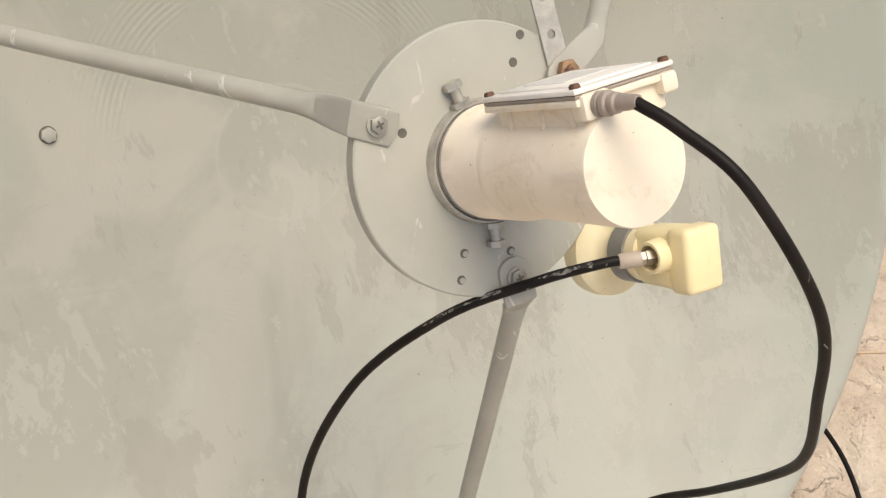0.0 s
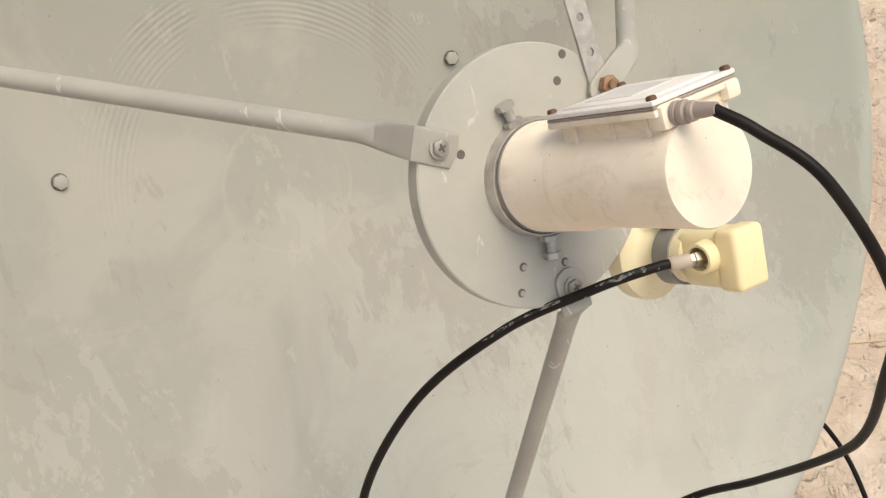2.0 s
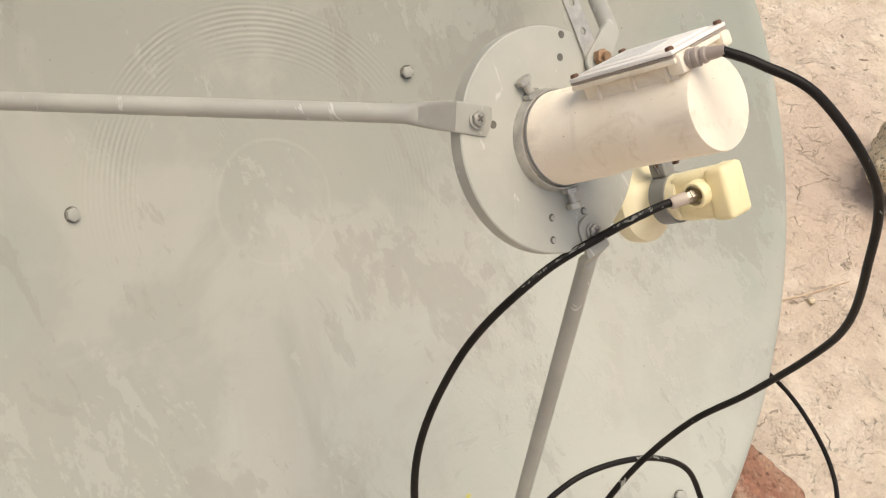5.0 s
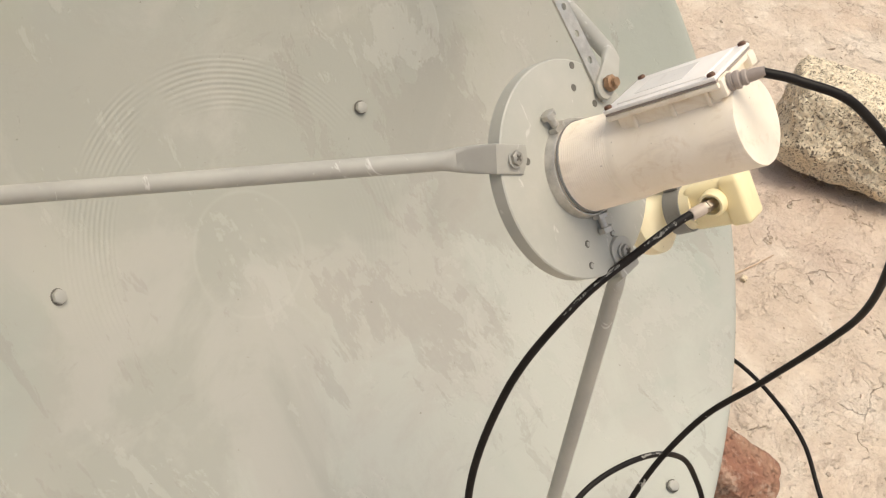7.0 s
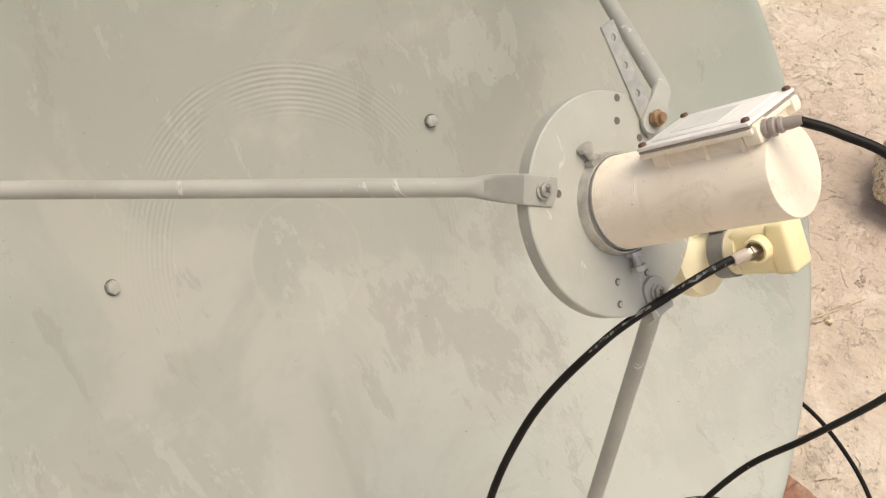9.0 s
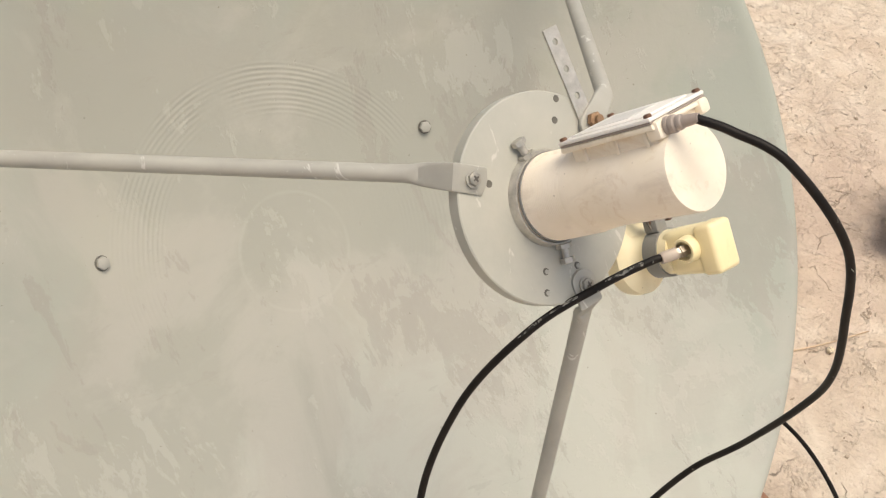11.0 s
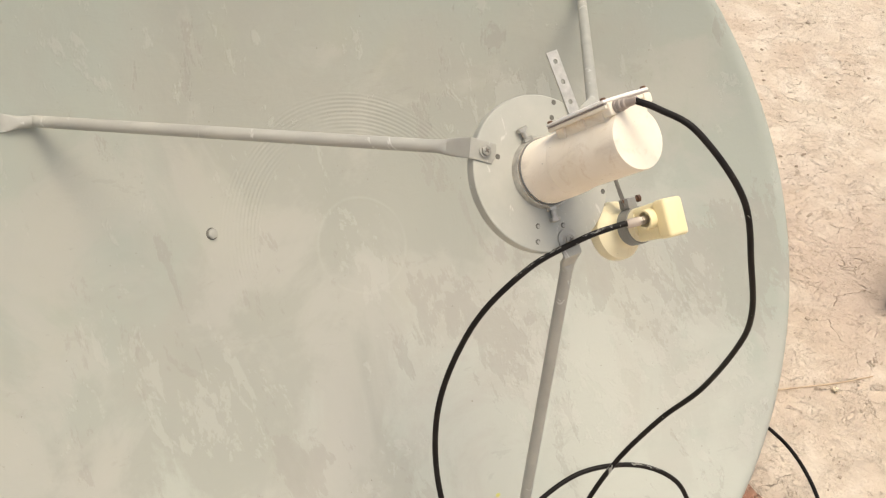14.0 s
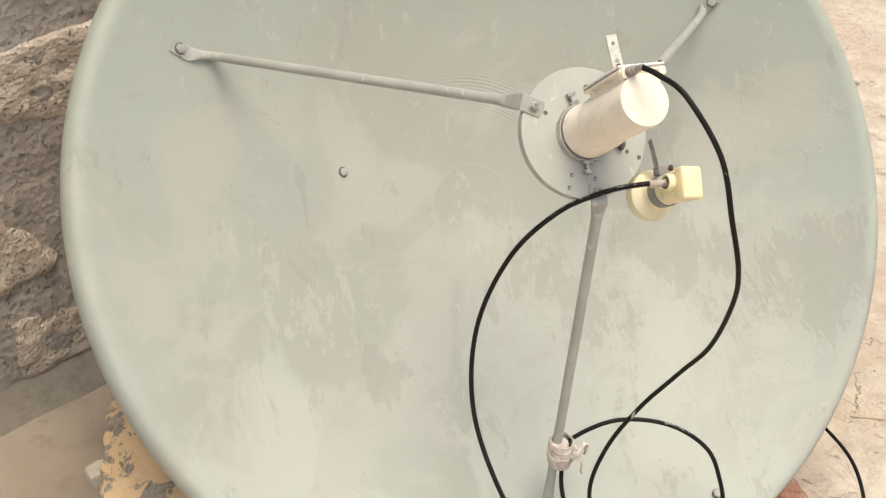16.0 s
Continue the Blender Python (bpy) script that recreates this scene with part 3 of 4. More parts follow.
PC = Vector((-0.005, 0.018, 0.563))
plate = part("feed_plate", lathe([(0.038, -0.003), (0.092, -0.003), (0.0925, -0.014), (0.096, -0.014), (0.096, -0.001), (0.0948, 0.0), (0.038, 0.0)], 96, True), M_PLATE, dish, "round grey-painted mounting plate with turned-back edge", Matrix.Translation(PC))
part("collar", lathe([(0.0388, -0.004), (0.0440, -0.004), (0.0437, 0.0015), (0.0430, 0.0030), (0.0428, 0.0085), (0.0421, 0.0096), (0.0408, 0.0096), (0.0405, 0.006)], 72, True), M_GALV, plate, "bare metal clamping collar")
for a in (103, 262, 333):
    m = pose(0, 0, 0.0055, 0, 0, a) @ pose(0.0415, 0, 0, 0, 90, 0)
    bm = lathe([(0, 0), (0.0036, 0), (0.0036, 0.014), (0, 0.014)], 16)
    join(bm, hexhead(0.0068, 0.005), pose(0, 0, 0.014))
    join(bm, lathe([(0, 0), (0.0075, 0), (0.0075, 0.004), (0, 0.004)], 6), pose(0, 0, 0.001))
    part("clamp_bolt", bm, M_GALV if a < 300 else M_DARKSTEEL, plate, "", m)
# holes are discs on the plate, their shade put into the dark colour
for x, y, through_paint in ((0.038, 0.060, 0), (0.048, 0.077, 0), (-0.038, -0.0755, 1), (-0.031, -0.058, 1), (0.004, -0.0675, 1), (-0.0540, 0.0348, 0), (0.060, -0.035, 0), (0.077, -0.0455, 0), (0.0555, 0.0365, 0)):
    hole = part("hole", lathe([(0, 0), (0.0033, 0), (0.0031, 0.0003), (0, 0.0003)], 20), M_HOLE, plate, "drilled hole", pose(x, y, 0.0001))
    if through_paint:
        # set off centre, leaving a crescent of the painted shade
        part("hole_paint", lathe([(0, 0.0003), (0.0022, 0.0003), (0.0020, 0.0005), (0, 0.0005)], 18), M_LEG, hole, "paint seen through the hole", pose(0.0007, -0.0006, 0))


def leg(end, top, direction, hi, lo, radius, lip=0.0145, curl=0.002, half=0.0122):
    """A tube flattened and bent at both ends; from its foot on the bowl to the feed plate."""
    e, t = Vector(end), Vector(top)
    d = Vector(direction).normalized()
    n_end = Vector((-e.x / (2 * FOCAL), -e.y / (2 * FOCAL), 1)).normalized()
    in_plane = Vector((d.x, d.y, 0)).normalized()
    t_in = (in_plane - n_end * in_plane.dot(n_end)).normalized()
    p0, p1 = Vector(hi), Vector(lo)
    path = [e + t_in * 0.015, e - t_in * 0.018]
    tip = [t + in_plane * 0.018, t - in_plane * lip]
    run = [p1 + (p0 - p1) * k for k in (-0.034, 0.0, 0.25, 0.5, 0.75, 0.965, 0.995)]
    pts = path + [path[1].lerp(run[0], 0.5)] + run + tip
    kinds = [0, 0, 0.8, 1, 1, 1, 1, 1, 1, 0.5, 0, 0]
    dense, flat = [], []
    for i in range(len(pts) - 1):
        steps = 14 if i == len(pts) - 2 else 4
        for k in range(steps):
            dense.append(pts[i].lerp(pts[i + 1], k / steps))
            flat.append(kinds[i] + (kinds[i + 1] - kinds[i]) * k / steps)
    dense.append(pts[-1])
    flat.append(kinds[-1])

    def size(i, s):
        f = flat[i]
        f = f * f * (3 - 2 * f)
        d = min(1.0, (dense[i] - dense[-1]).length / curl + 0.02)
        return (half + (radius - half) * f) * (1 - (1 - d) ** 2) ** 0.5, 0.0022 + (radius - 0.0022) * f

    return sweep(dense, size, 24, (0, 0, 1), lambda i: 2.0 + 7.0 * (1.0 - flat[i]) ** 2)


for name, foot, top, out, hi, lo in (
    ("a", (-0.5235, 0.3085), (-0.0762, 0.0632), (-0.446, 0.246), (-0.1000, 0.0809, 0.5370), (-0.4560, 0.2888, 0.1690)),
    ("b", (0.500, 0.311), (0.0680, 0.0635), (0.43, 0.245), (0.1000, 0.0785, 0.5625), (0.4517, 0.2748, 0.1890)),
    ("c", (-0.019, -0.590), (-0.003, -0.068), (-0.02, -1), (0.0016, -0.0927, 0.5467), (-0.0150, -0.4800, 0.2314)),
):
    e = on_bowl(*foot, 0.0035).translation
    t = Vector((*top, PC.z + (0.0052 if name == "b" else 0.0028)))
    lg = part("support_leg", leg(e, t, (out[0], out[1], 0), hi, lo, 0.0080, 0.0145, 0.002 if name == "a" else 0.012, 0.0100 if name == "b" else 0.0122), M_LEG, dish, "flattened-end grey tube strut")
    part("foot_bolt", hexhead(0.0088, 0.006), M_LEG, lg, "", on_bowl(*foot, 0.0062))
    part("bolt_ring", lathe([(0, 0), (0.0102, 0), (0.0102, 0.0008), (0, 0.0008)], 24), M_HOLE, lg, "dark ring under the bolt head", on_bowl(*foot, 0.0056))
    if name == "b":
        part("nut", hexhead(0.0076, 0.006), M_RUST, lg, "rusty brown nut", Matrix.Translation(t + Vector((0, 0, 0.0035))))
        part("bolt_end", lathe([(0, 0), (0.0042, 0), (0.0042, 0.003), (0, 0.003)], 16), M_RUST, lg, "", Matrix.Translation(t + Vector((0, 0, 0.0105))))
        # pierced strap under the nut
        strap = bmesh.new()
        o = t + Vector((-0.001, 0, -0.0047))
        w, holes, pitch = 0.0085, 4, 0.0262
        for k in range(holes):
            y0 = -0.013 + k * pitch
            outer = [(-w, y0), (w, y0), (w, y0 + pitch), (-w, y0 + pitch)]
            c = Vector((0, y0 + pitch / 2, 0))
            hole = [c + Vector((0.0033 * math.cos(2 * math.pi * q / 16), 0.0033 * math.sin(2 * math.pi * q / 16), 0)) for q in range(16)]
            edge = []
            for q in range(16):
                dx, dy = math.cos(2 * math.pi * q / 16), math.sin(2 * math.pi * q / 16)
                s = min(w / abs(dx) if abs(dx) > 1e-6 else 9, pitch / 2 / abs(dy) if abs(dy) > 1e-6 else 9)
                corner = q in (3, 5, 11, 13)
                edge.append(c + (Vector((math.copysign(w, dx), math.copysign(pitch / 2, dy), 0)) if corner else Vector((dx * s, dy * s, 0))))
            for zz in (0.0, 0.0022):
                vi = [strap.verts.new(h + Vector((0, 0, zz))) for h in hole]
                vo = [strap.verts.new(h + Vector((0, 0, zz))) for h in edge]
                for q in range(16):
                    strap.faces.new((vi[q], vi[(q + 1) % 16], vo[(q + 1) % 16], vo[q]))
                if zz == 0.0:
                    lo_i, lo_o = vi, vo
            for q in range(16):
                strap.faces.new((lo_i[q], lo_i[(q + 1) % 16], vi[(q + 1) % 16], vi[q]))
                if abs(edge[q].x + edge[(q + 1) % 16].x) > 1.9 * w or k in (0, holes - 1):
                    strap.faces.new((lo_o[q], lo_o[(q + 1) % 16], vo[(q + 1) % 16], vo[q]))
        part("pierced_strap", strap, M_GALV, dish, "galvanised strap with a row of holes", Matrix.Translation(o) @ pose(0, 0, 0, 0, 0, 3))
    else:
        part("screw_washer", lathe([(0, 0), (0.0078, 0), (0.0078, 0.0012), (0, 0.0012)], 24), M_LEG, lg, "", Matrix.Translation(t + Vector((0, 0, 0.0022))))
        bm = hexhead(0.0062, 0.0036)
        sc = part("screw", bm, M_SCREW, lg, "", Matrix.Translation(t + Vector((0, 0, 0.0034))) @ pose(0, 0, 0, 0, 0, 12))
        cross = box(0.0062, 0.0015, 0.0006, 0, (0, 0, 0.0037))
        join(cross, box(0.0015, 0.0062, 0.0007, 0, (0, 0, 0.0037)))
        part("cross_slot", cross, M_DARKSTEEL, sc)

# ---------------------------------------------------------------- white converter in the collar
WH = DISH @ Matrix.Translation(PC) @ pose(0, 0, 0, -1.3, 3.7, 0)
lnb = thing("lnb_converter", WH, "chalky white cylindrical converter with a lidded box, held in the collar", "converter")
prof = [(0.0, -0.03), (0.0385, -0.03)]
for i in range(22):
    z = 0.0115 + i * 0.0021
    prof += [(0.0395 - 0.00006 * i, z), (0.03905 - 0.00006 * i, z + 0.00105)]
prof += [(0.0382, 0.0585), (0.0374, 0.0640), (0.0362, 0.0720), (0.0354, 0.0800), (0.0352, 0.1675), (0.0345, 0.169), (0.0, 0.169)]
part("body_tube", lathe(prof, 72), M_WHITE, lnb)
# solid dark ring in place of the shade inside the collar gap
part("gap_ring", lathe([(0.038, 0.0080), (0.0404, 0.0080), (0.0404, 0.0104), (0.038, 0.0104)], 64, True), M_CLAMP, lnb, "thin dark ring drawn for the shaded gap")
# box: x across, y up from the tube, z along it
BX0, BX1, BZ0, BZ1, BY = -0.0275, 0.0415, 0.066, 0.166, 0.0435
cx, cz = (BX0 + BX1) / 2, (BZ0 + BZ1) / 2
body = box(BX1 - BX0 - 0.012, 0.016, BZ1 - BZ0 - 0.010, 0.002, (cx, BY - 0.012, cz))
for zz in (BZ0 + 0.02, BZ0 + 0.055, BZ1 - 0.014):
    join(body, box(BX1 - BX0 - 0.008, 0.014, 0.004, 0.0008, (cx, BY - 0.010, zz)))
bx = part("box_body", body, M_WHITE, lnb)
fl = box(BX1 - BX0, 0.0045, BZ1 - BZ0, 0.0014, (cx, BY - 0.0025, cz))
part("box_flange", fl, M_WHITE, lnb)
part("gasket", box(BX1 - BX0 - 0.0012, 0.0018, BZ1 - BZ0 - 0.0012, 0.0004, (cx, BY + 0.0008, cz)), M_GLAND, lnb, "grey gasket line")
lidm = box(BX1 - BX0, 0.0034, BZ1 - BZ0, 0.0012, (cx, BY + 0.0036, cz))
lid = part("lid", lidm, M_LID, lnb, "pale lid with raised middle")
rp = box(BX1 - BX0 - 0.014, 0.0030, BZ1 - BZ0 - 0.02, 0.0012, (cx, BY + 0.0051, cz))
part("raised_panel", rp, M_LID, lid)
part("sticker", box(0.034, 0.0004, 0.044, 0.0, (cx, BY + 0.0068, cz - 0.006)), M_LABEL, lid, "faded pale grey label")
for sx in (BX0 + 0.004, BX1 - 0.004):
    for sz in (BZ0 + 0.004, BZ1 - 0.004):
        bm = lathe([(0, 0), (0.0032, 0), (0.0032, 0.0018), (0.0024, 0.0028), (0, 0.0028)], 14)
        part("lid_screw", bm, M_BROWN, lid, "browned screw head", pose(sx, BY + 0.005, sz, -90, 0, 0))
GX = -0.0150
gland = pose(GX, BY - 0.0055, BZ1 + 0.002, 3, 13, 0) @ Matrix.Diagonal((0.76, 0.76, 0.9, 1))
rings = [(0, -0.012), (0.0082, -0.012), (0.0082, -0.004), (0.0066, -0.0035), (0.0066, 0.0), (0.0092, 0.0005), (0.0092, 0.0035), (0.0080, 0.0040), (0.0080, 0.0052), (0.0092, 0.0057), (0.0092, 0.0090)]
rings += [(0.0070, 0.0100), (0.0070, 0.0118), (0.0080, 0.0125), (0.0076, 0.0150), (0.0062, 0.0160), (0.0060, 0.0210), (0.0049, 0.0300), (0, 0.0300)]
part("cable_gland", lathe(rings, 28), M_GLAND, lnb, "ribbed grey cable gland", gland)
part("gland_block", box(0.02, 0.015, 0.014, 0.003, (GX, BY - 0.006, BZ1 - 0.004)), M_WHITE, lnb)
part("corner_lug", box(0.012, 0.012, 0.012, 0.003, (BX1 - 0.006, BY - 0.006, BZ1 - 0.004)), M_WHITE, lnb)

# ---------------------------------------------------------------- yellow converter on its side clamp
YE = DISH @ Matrix.Translation((0.0945, -0.0820, 0.5310)) @ pose(0, 0, 0, -1.3, 7.2, -7)
yel = thing("small_lnb_converter", YE, "small aged-yellow converter with a horn flange, clamped beside the plate", "converter")
part("horn", lathe([(0, -0.008), (0.034, -0.008), (0.0370, -0.006), (0.0380, 0.001), (0.0371, 0.009), (0.033, 0.0125), (0.027, 0.0150), (0.0225, 0.020), (0.0215, 0.026), (0.0215, 0.055), (0, 0.055)], 56), M_CREAM, yel, "cream horn with a rounded flange")
part("clamp_band", lathe([(0.0216, 0.029), (0.0236, 0.029), (0.0236, 0.045), (0.0216, 0.045)], 48, True), M_CLAMP, yel, "dark grey clamp band")
body = box(0.032, 0.043, 0.044, 0.008, (0, 0, 0.069), 4)
for v in body.verts:
    k = (0.091 - v.co.z) / 0.044
    v.co.y *= 1.06 - 0.10 * k
part("body_block", body, M_YELLOW, yel)
part("end_cap", box(0.0335, 0.0470, 0.021, 0.0048, (-0.0005, 0, 0.0965), 3), M_YELLOW, yel, "yellow end cap with a seam")
boss = lathe([(0, 0), (0.0128, 0), (0.0120, 0.0105), (0.0112, 0.0125), (0.0092, 0.0125), (0.0088, 0.004), (0, 0.004)], 32)
part("port_boss", boss, M_YELLOW, yel, "", pose(-0.0145, 0.004, 0.079, 0, -90, 0))
fc = lathe([(0, 0), (0.0052, 0), (0.0052, 0.007), (0.0062, 0.0075), (0.0062, 0.012), (0.0053, 0.0125), (0.0053, 0.016), (0, 0.016)], 6)
part("f_connector", fc, M_NICKEL, yel, "shiny plug nut", pose(-0.0155, 0.004, 0.080, 0, -116, 0))
part("crimp", lathe([(0, 0), (0.0057, 0), (0.0055, 0.015), (0.0048, 0.016), (0, 0.016)], 20), M_SLEEVE, yel, "dull crimp sleeve", pose(-0.0155 - 0.0155 * 0.9, 0.004, 0.080 - 0.0155 * 0.438, 0, -116, 0))
arm = sweep(spline([(-0.006, 0.026, 0.036), (-0.008, 0.040, 0.034), (-0.013, 0.060, 0.036), (-0.019, 0.074, 0.040)], 6), lambda i, s: (0.0075 - 0.002 * s, 0.0020), 12, (0.5, 0, 1))
part("clamp_arm", arm, M_DARKSTEEL, yel, "dark strap to the plate")
part("clamp_screw", join(lathe([(0, 0), (0.0026, 0), (0.0026, 0.022), (0, 0.022)], 12), hexhead(0.005, 0.004), pose(0, 0, 0.022)), M_BROWN, yel, "", pose(-0.012, 0.033, 0.037, 0, 75, 0))
part("clamp_lug", box(0.016, 0.014, 0.016, 0.002, (-0.003, 0.029, 0.037)), M_CLAMP, yel)


# ---------------------------------------------------------------- cables
def cable(points, radius, label, group="coaxial cables"):
    path = spline(points, 10)
    ob = part("coaxial_cable", sweep(path, lambda i, s: (radius, radius), 12), M_CABLE)
    return tagged(ob, label, "cable", group)


g0 = WH @ gland @ Vector((0, 0, 0.027))
g1 = Vector((0.0085, -0.5460, 0.9995))
cable([g0, g1, (0.0253, -0.5885, 0.9902), (0.057, -0.641, 0.931), (0.084, -0.658, 0.844), (0.112, -0.662, 0.762), (0.130, -0.648, 0.690), (0.143, -0.611, 0.577), (0.129, -0.574, 0.491), (0.086, -0.554, 0.407), (0.041, -0.553, 0.322), (0.020, -0.567, 0.233), (0.05, -0.60, 0.13), (0.12, -0.67, 0.075), (0.2, -0.735, 0.095), (0.26, -0.79, 0.02), (0.3, -0.9, 0.006)], 0.0036, "thick black coaxial cable looping down from the white converter")
y0 = YE @ Vector((-0.0155 - 0.026 * 0.9, 0.004, 0.080 - 0.026 * 0.438))
y1 = YE @ Vector((-0.0155 - 0.042 * 0.9, 0.0045, 0.080 - 0.042 * 0.438))
tied = cable([y0, y1, (0.003, -0.480, 0.787), (-0.057, -0.458, 0.746), (-0.117, -0.441, 0.663), (-0.163, -0.452, 0.545), (-0.179, -0.509, 0.427), (-0.156, -0.599, 0.325), (-0.10, -0.66, 0.22), (-0.03, -0.665, 0.12), (0.0, -0.60, 0.13), (-0.008, -0.53, 0.2), (-0.005, -0.505, 0.25), (0.003, -0.492, 0.287), (0.084, -0.497, 0.323), (0.170, -0.527, 0.321), (0.236, -0.561, 0.279), (0.257, -0.594, 0.223), (0.262, -0.63, 0.16), (0.27, -0.67, 0.12), (0.29, -0.75, 0.12), (0.31, -0.80, 0.03), (0.34, -0.95, 0.006)], 0.0038, "black coaxial cable with paint smears, tied to the lower strut")
cable([(0.55, 0.0, 0.01), (0.60, -0.20, 0.03), (0.622, -0.34, 0.075), (0.625, -0.435, 0.092), (0.613, -0.528, 0.106), (0.578, -0.611, 0.112), (0.521, -0.684, 0.120), (0.452, -0.745, 0.110), (0.40, -0.85, 0.03), (0.38, -0.98, 0.006)], 0.0036, "thin black cable curving out from behind the dish")


def smear(ob, points, radius):
    """Dried paint along the top of a stretch of cable."""
    path = [p + Vector((0, -0.0003, 0.00055)) for p in spline(points, 14)]
    part("paint_smear", sweep(path, lambda i, s: (radius * (0.72 + 0.08 * math.sin(i * 0.17)) * min(1.0, 0.75 + 3 * s, 0.75 + 3 * (1 - s)), radius * 0.92 * min(1.0, 0.8 + 3 * s, 0.8 + 3 * (1 - s))), 12), SCUFF.m, ob, "dried grey-white paint")


def stretch(points, a, b):
    path = spline(points, 10)
    return [path[int(a + (b - a) * k / 5)] for k in range(6)]


SECOND = [y0, y1, (0.003, -0.480, 0.787), (-0.057, -0.458, 0.746), (-0.117, -0.441, 0.663), (-0.163, -0.452, 0.545), (-0.179, -0.509, 0.427), (-0.156, -0.599, 0.325), (-0.10, -0.66, 0.22), (-0.03, -0.665, 0.12), (0.0, -0.60, 0.13), (-0.008, -0.53, 0.2), (-0.005, -0.505, 0.25), (0.003, -0.492, 0.287), (0.084, -0.497, 0.323), (0.170, -0.527, 0.321), (0.236, -0.561, 0.279), (0.257, -0.594, 0.223)]
smear(tied, stretch(SECOND, 149, 156), 0.0038)
smear(tied, stretch(SECOND, 164, 166), 0.0039)
smear(tied, stretch(SECOND, 23, 34), 0.0038)
smear(tied, stretch(SECOND, 12, 20), 0.0038)

# ---------------------------------------------------------------- cloth tie
def cloth():
    m = DISH @ Matrix.Translation((-0.010, -0.461, 0.252)) @ pose(0, 0, 0, -51, 0, 0) @ Matrix.Scale(1.12, 4)
    c = thing("cloth_tie", m, "dirty white rag wound round strut and cable", "rag")
    rnd = random.Random(7)
    core = [(0, 0.0, z) for z in (-0.026, -0.018, -0.009, 0.0, 0.009, 0.016)]
    part("wrap", sweep(core, lambda i, s: (0.0125 + 0.003 * math.sin(math.pi * s), 0.0125 + 0.003 * math.sin(math.pi * s)), 28, (0, 1, 0)), M_CLOTH, c)
    for k in range(11):
        z0 = -0.024 + 0.0040 * k
        radius = 0.0148 + 0.0036 * math.sin(math.pi * (k + 0.7) / 11.5) + rnd.uniform(-0.0006, 0.0012)
        lean, turn = rnd.uniform(0.15, 0.42), rnd.uniform(-0.7, 0.5)
        path = []
        for q in range(41):
            a = 2 * math.pi * q / 40
            rr = radius * (1 + 0.07 * noise.noise(Vector((math.cos(a) * 1.5, math.sin(a) * 1.5, k * 3.1))))
            path.append((rr * math.cos(a) * 1.06 + 0.003, rr * math.sin(a), z0 + lean * radius * math.sin(a + turn) * 0.6 + 0.0012 * noise.noise(Vector((a * 2, k * 1.7, 0)))))
        wide = rnd.uniform(0.0030, 0.0046)
        part("wound_strip", sweep(path, lambda i, s, w=wide, k=k: (0.0014 + 0.0007 * noise.noise(Vector((i * 0.35, k, 2))), w * (1 + 0.4 * noise.noise(Vector((i * 0.22, k, 5))))), 10, (0, 0, 1)), M_CLOTH, c)
    knot = rubble(0.020, 0.017, 0.022, 31, 0.09, 4, 3.0, 3, False)
    part("knot", knot, M_CLOTH, c, "", pose(0.019, -0.016, 0.006, 0, 20, 0))
    for pts, w in (([(0.020, -0.020, 0.002), (0.028, -0.024, -0.012), (0.029, -0.022, -0.028), (0.037, -0.014, -0.046)], 0.0036), ([(0.016, -0.020, 0.010), (0.030, -0.018, 0.022), (0.037, -0.014, 0.012), (0.036, -0.013, -0.006)], 0.0052)):
        part("loose_end", sweep(spline(pts, 6), lambda i, s, w=w: (w * (1.15 - 0.6 * s), 0.0016), 8), M_CLOTH, c)


cloth()

# ---------------------------------------------------------------- stones on the ground
def tilted(bm, rx, ry, rz, sink):
    """Turn a lump and let it down until it is sunk a little into the ground."""
    bmesh.ops.transform(bm, matrix=pose(0, 0, 0, rx, ry, rz), verts=bm.verts)
    low = min(v.co.z for v in bm.verts) + sink
    for v in bm.verts:
        v.co.z -= low
    return bm


tagged(part("rubble_block", tilted(rubble(0.25, 0.32, 0.20, 3, 0.045, 6, 7.0, 6, False), 6, 12, 24, 0.012), M_ROCK, m=pose(1.415, -0.435, 0.0)), "lump of porous tan concrete lying on the ground", "rubble")
tagged(part("red_stone", tilted(rubble(0.105, 0.150, 0.125, 8, 0.026, 5, 8.0, 5, False), 24, 3, 20, 0.02), M_BRICK, m=pose(0.416, -0.606, 0.0)), "reddish stone block propping the dish rim", "stone")
tagged(part("ochre_block", rubble(0.25, 0.38, 0.14, 12, 0.03, 5, 6.0, 6), M_OCHRE, m=pose(-0.63, -0.16, 0.0, 0, 0, -5)), "ochre and grey stone block under the dish rim", "stone")
tagged(part("stone_chip", rubble(0.055, 0.042, 0.036, 15, 0.04, 4, 9.0, 7), M_PALE, m=pose(-0.765, -0.108, 0.006, 0, 0, 24)), "small pale stone chip on the ground", "stone")
tw = [(0.78, -0.352), (0.838, -0.375), (0.94, -0.418), (1.03, -0.45)]
tagged(part("twig", sweep(spline([(x, y, ground_height(x, y) + 0.003) for x, y in tw], 6), lambda i, s: (0.0026 * (1 - 0.5 * s), 0.0024 * (1 - 0.5 * s)), 8), M_TWIG), "thin dry straw-coloured twig lying on the ground", "twig")


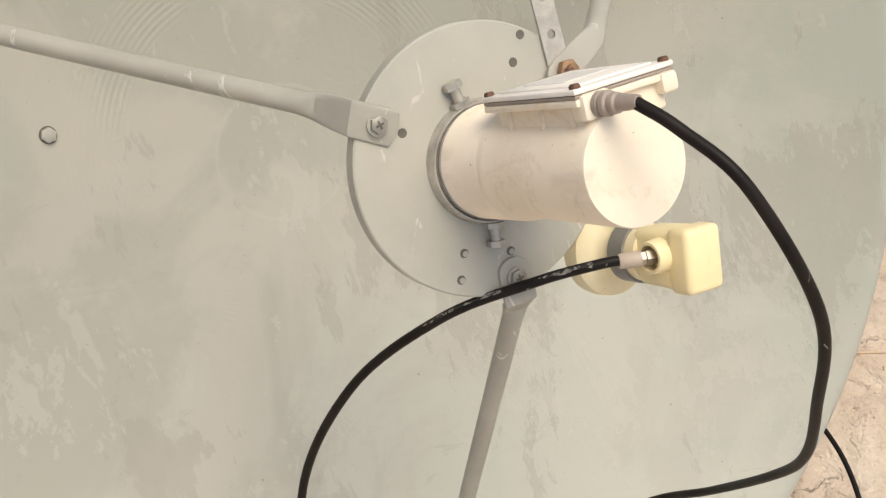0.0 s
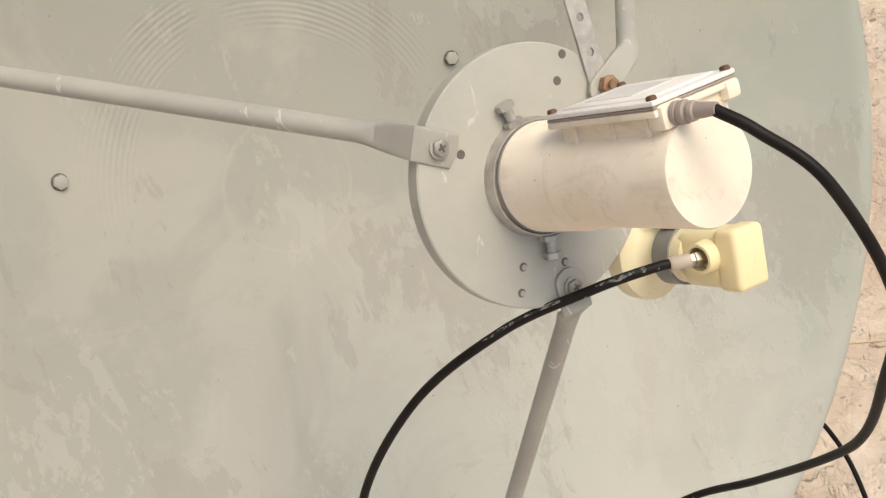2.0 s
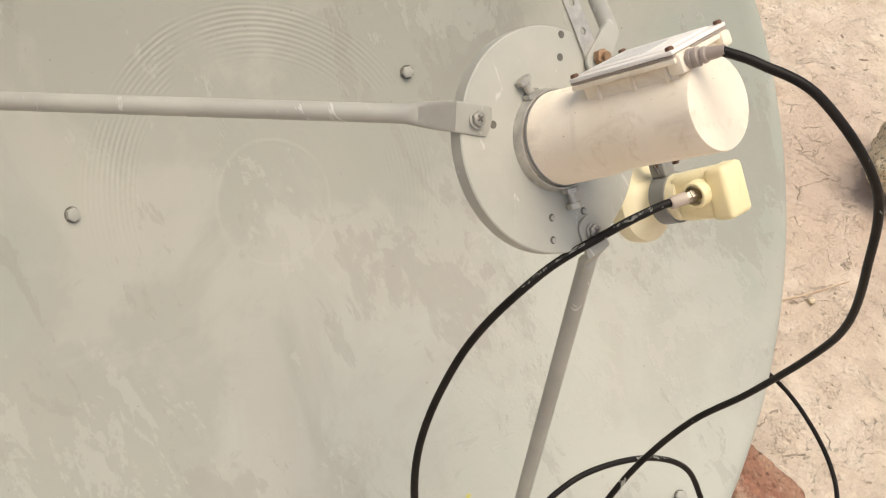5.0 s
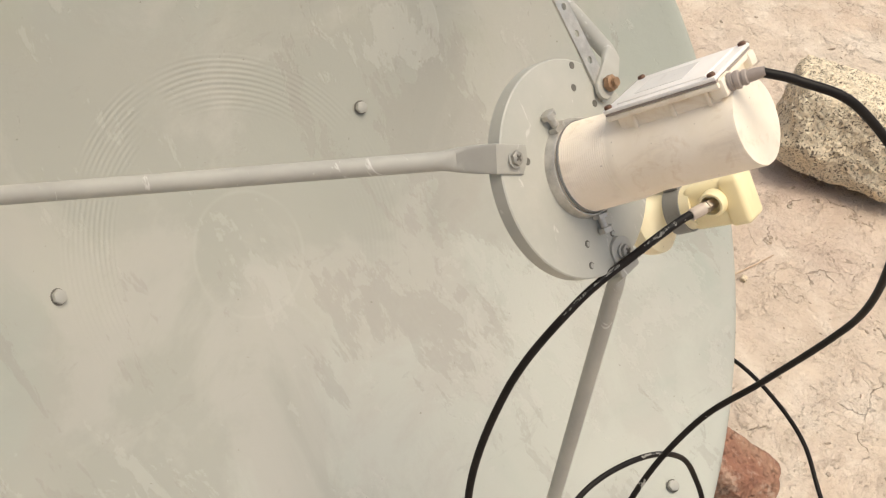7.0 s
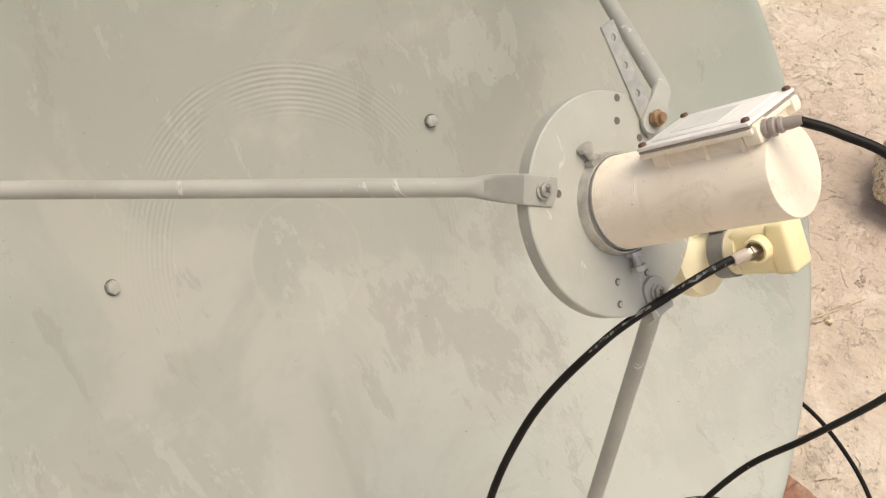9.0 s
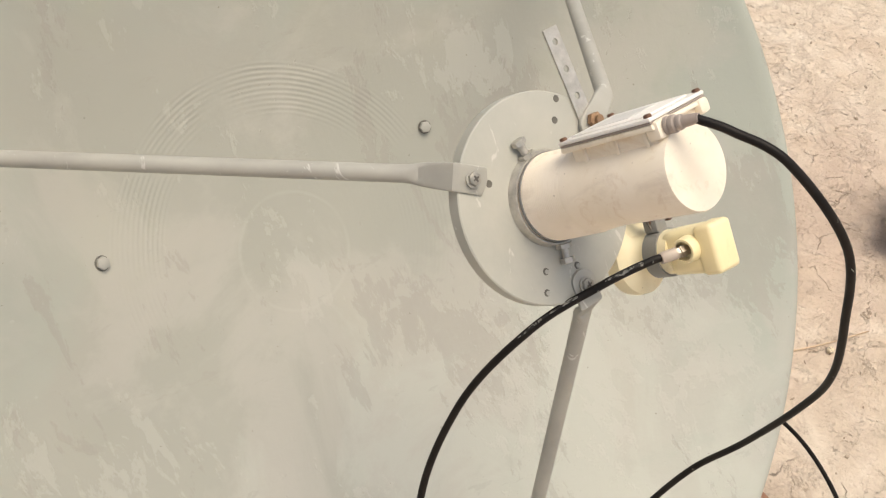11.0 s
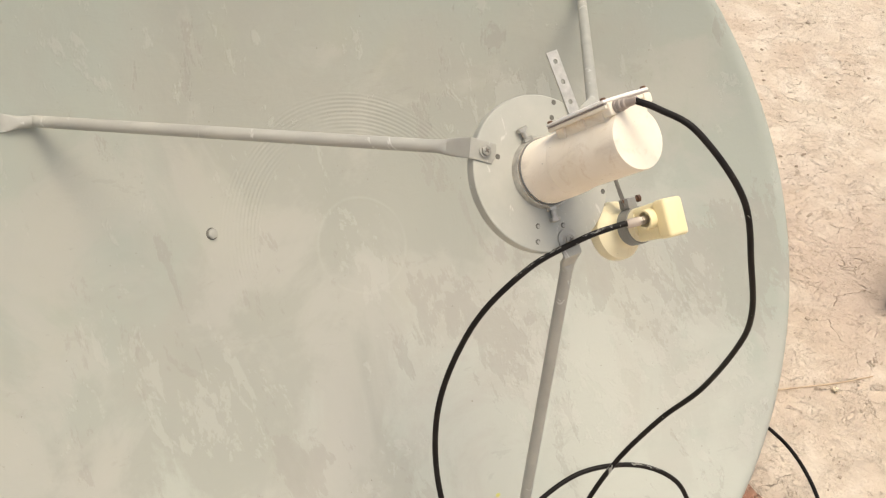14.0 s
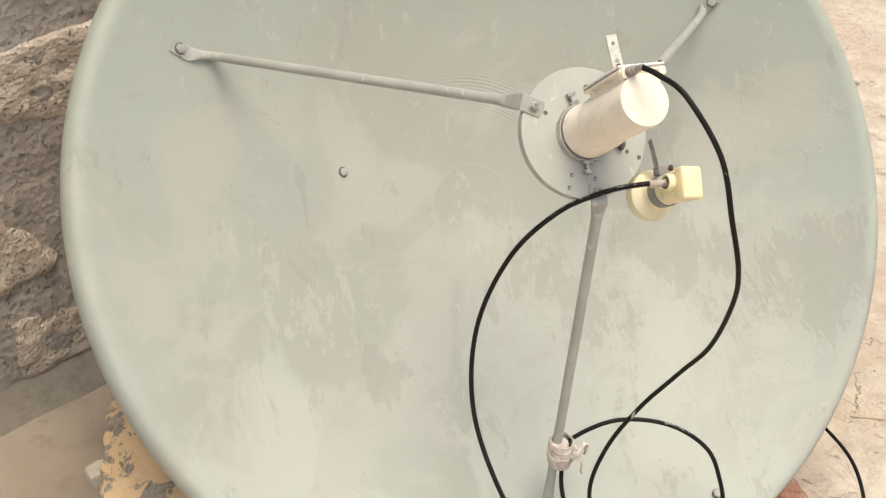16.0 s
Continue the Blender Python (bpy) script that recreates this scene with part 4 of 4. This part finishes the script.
def debris():
    """Flakes of dried mud, grit and splinters strewn over the ground."""
    rnd = random.Random(21)
    verts, faces = [], []
    for k in range(2600):
        x, y = rnd.uniform(-1.2, 2.9), rnd.uniform(-1.3, 2.0)
        if k % 3 and not (x > 0.5):
            continue
        r = rnd.choice((0.0012, 0.002, 0.002, 0.003, 0.004, 0.006)) * rnd.uniform(0.6, 1.3)
        long = rnd.choice((1.0, 1.0, 1.4, 2.2))
        a = rnd.uniform(0, math.pi)
        z = ground_height(x, y) - 0.001
        n = 5
        base = len(verts)
        for top in (0, 1):
            for q in range(n):
                t = 2 * math.pi * q / n + rnd.uniform(-0.3, 0.3)
                u, v = r * long * math.cos(t), r * math.sin(t) / long**0.5
                f = 0.75 if top else 1.0
                verts.append((x + f * (u * math.cos(a) - v * math.sin(a)), y + f * (u * math.sin(a) + v * math.cos(a)), z + top * (0.0012 + r * rnd.uniform(0.15, 0.5))))
        for q in range(n):
            j = (q + 1) % n
            faces.append((base + q, base + j, base + n + j, base + n + q))
        faces.append(tuple(base + n + q for q in range(n)))
    me = bpy.data.meshes.new("grit")
    me.from_pydata(verts, [], faces)
    me.materials.append(M_GRIT)
    tagged(new("grit", me), "loose flakes of dried mud and grit on the ground", "grit", kind="stuff")


debris()


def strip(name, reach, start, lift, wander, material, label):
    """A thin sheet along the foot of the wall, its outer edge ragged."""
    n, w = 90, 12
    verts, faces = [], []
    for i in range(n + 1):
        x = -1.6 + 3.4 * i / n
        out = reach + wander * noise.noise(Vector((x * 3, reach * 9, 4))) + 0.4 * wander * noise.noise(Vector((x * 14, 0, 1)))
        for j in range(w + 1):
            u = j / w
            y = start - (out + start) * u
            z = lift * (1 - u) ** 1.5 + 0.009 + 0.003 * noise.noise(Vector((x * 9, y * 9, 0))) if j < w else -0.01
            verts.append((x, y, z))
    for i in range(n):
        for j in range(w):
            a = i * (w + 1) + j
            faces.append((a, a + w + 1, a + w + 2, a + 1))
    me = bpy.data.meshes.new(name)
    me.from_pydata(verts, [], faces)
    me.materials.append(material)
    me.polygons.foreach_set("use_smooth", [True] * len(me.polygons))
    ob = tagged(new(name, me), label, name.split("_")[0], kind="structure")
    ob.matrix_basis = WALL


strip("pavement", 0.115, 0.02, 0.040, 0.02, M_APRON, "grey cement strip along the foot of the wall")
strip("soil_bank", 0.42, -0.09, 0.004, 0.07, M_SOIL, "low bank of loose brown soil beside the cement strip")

tagged(part("pebble", rubble(0.022, 0.018, 0.02, 51, 0.06, 3, 3.0, 4), M_PALE, m=pose(1.80, 1.01, ground_height(1.80, 1.01))), "small grey pebble on the ground", "pebble")
tagged(part("pebble", rubble(0.016, 0.014, 0.012, 52, 0.06, 3, 3.0, 4), M_ROCK, m=pose(0.925, -0.432, ground_height(0.925, -0.432))), "small tan pebble on the ground", "pebble")
LEAF = Mat("dry_yellow_leaf", 0.8)
LEAF.color(LEAF.mix(LEAF.noise(300.0), (0.42, 0.40, 0.08), (0.55, 0.52, 0.18)))
leaf = bmesh.new()
rim = [leaf.verts.new((0.0042 * math.cos(t) * (1 + 0.2 * math.sin(3 * t)), 0.003 * math.sin(t), 0.0006 + 0.0006 * math.cos(2 * t))) for t in [2 * math.pi * k / 12 for k in range(12)]]
low = [leaf.verts.new((v.co.x, v.co.y, v.co.z - 0.0005)) for v in rim]
leaf.faces.new(rim)
leaf.faces.new(low)
for k in range(12):
    leaf.faces.new((rim[k], rim[(k + 1) % 12], low[(k + 1) % 12], low[k]))
tagged(part("leaf_crumb", leaf, LEAF.m, m=DISH @ on_bowl(0.0365, -0.46, 0.0002)), "tiny yellow-green leaf crumb lying in the dish", "leaf")
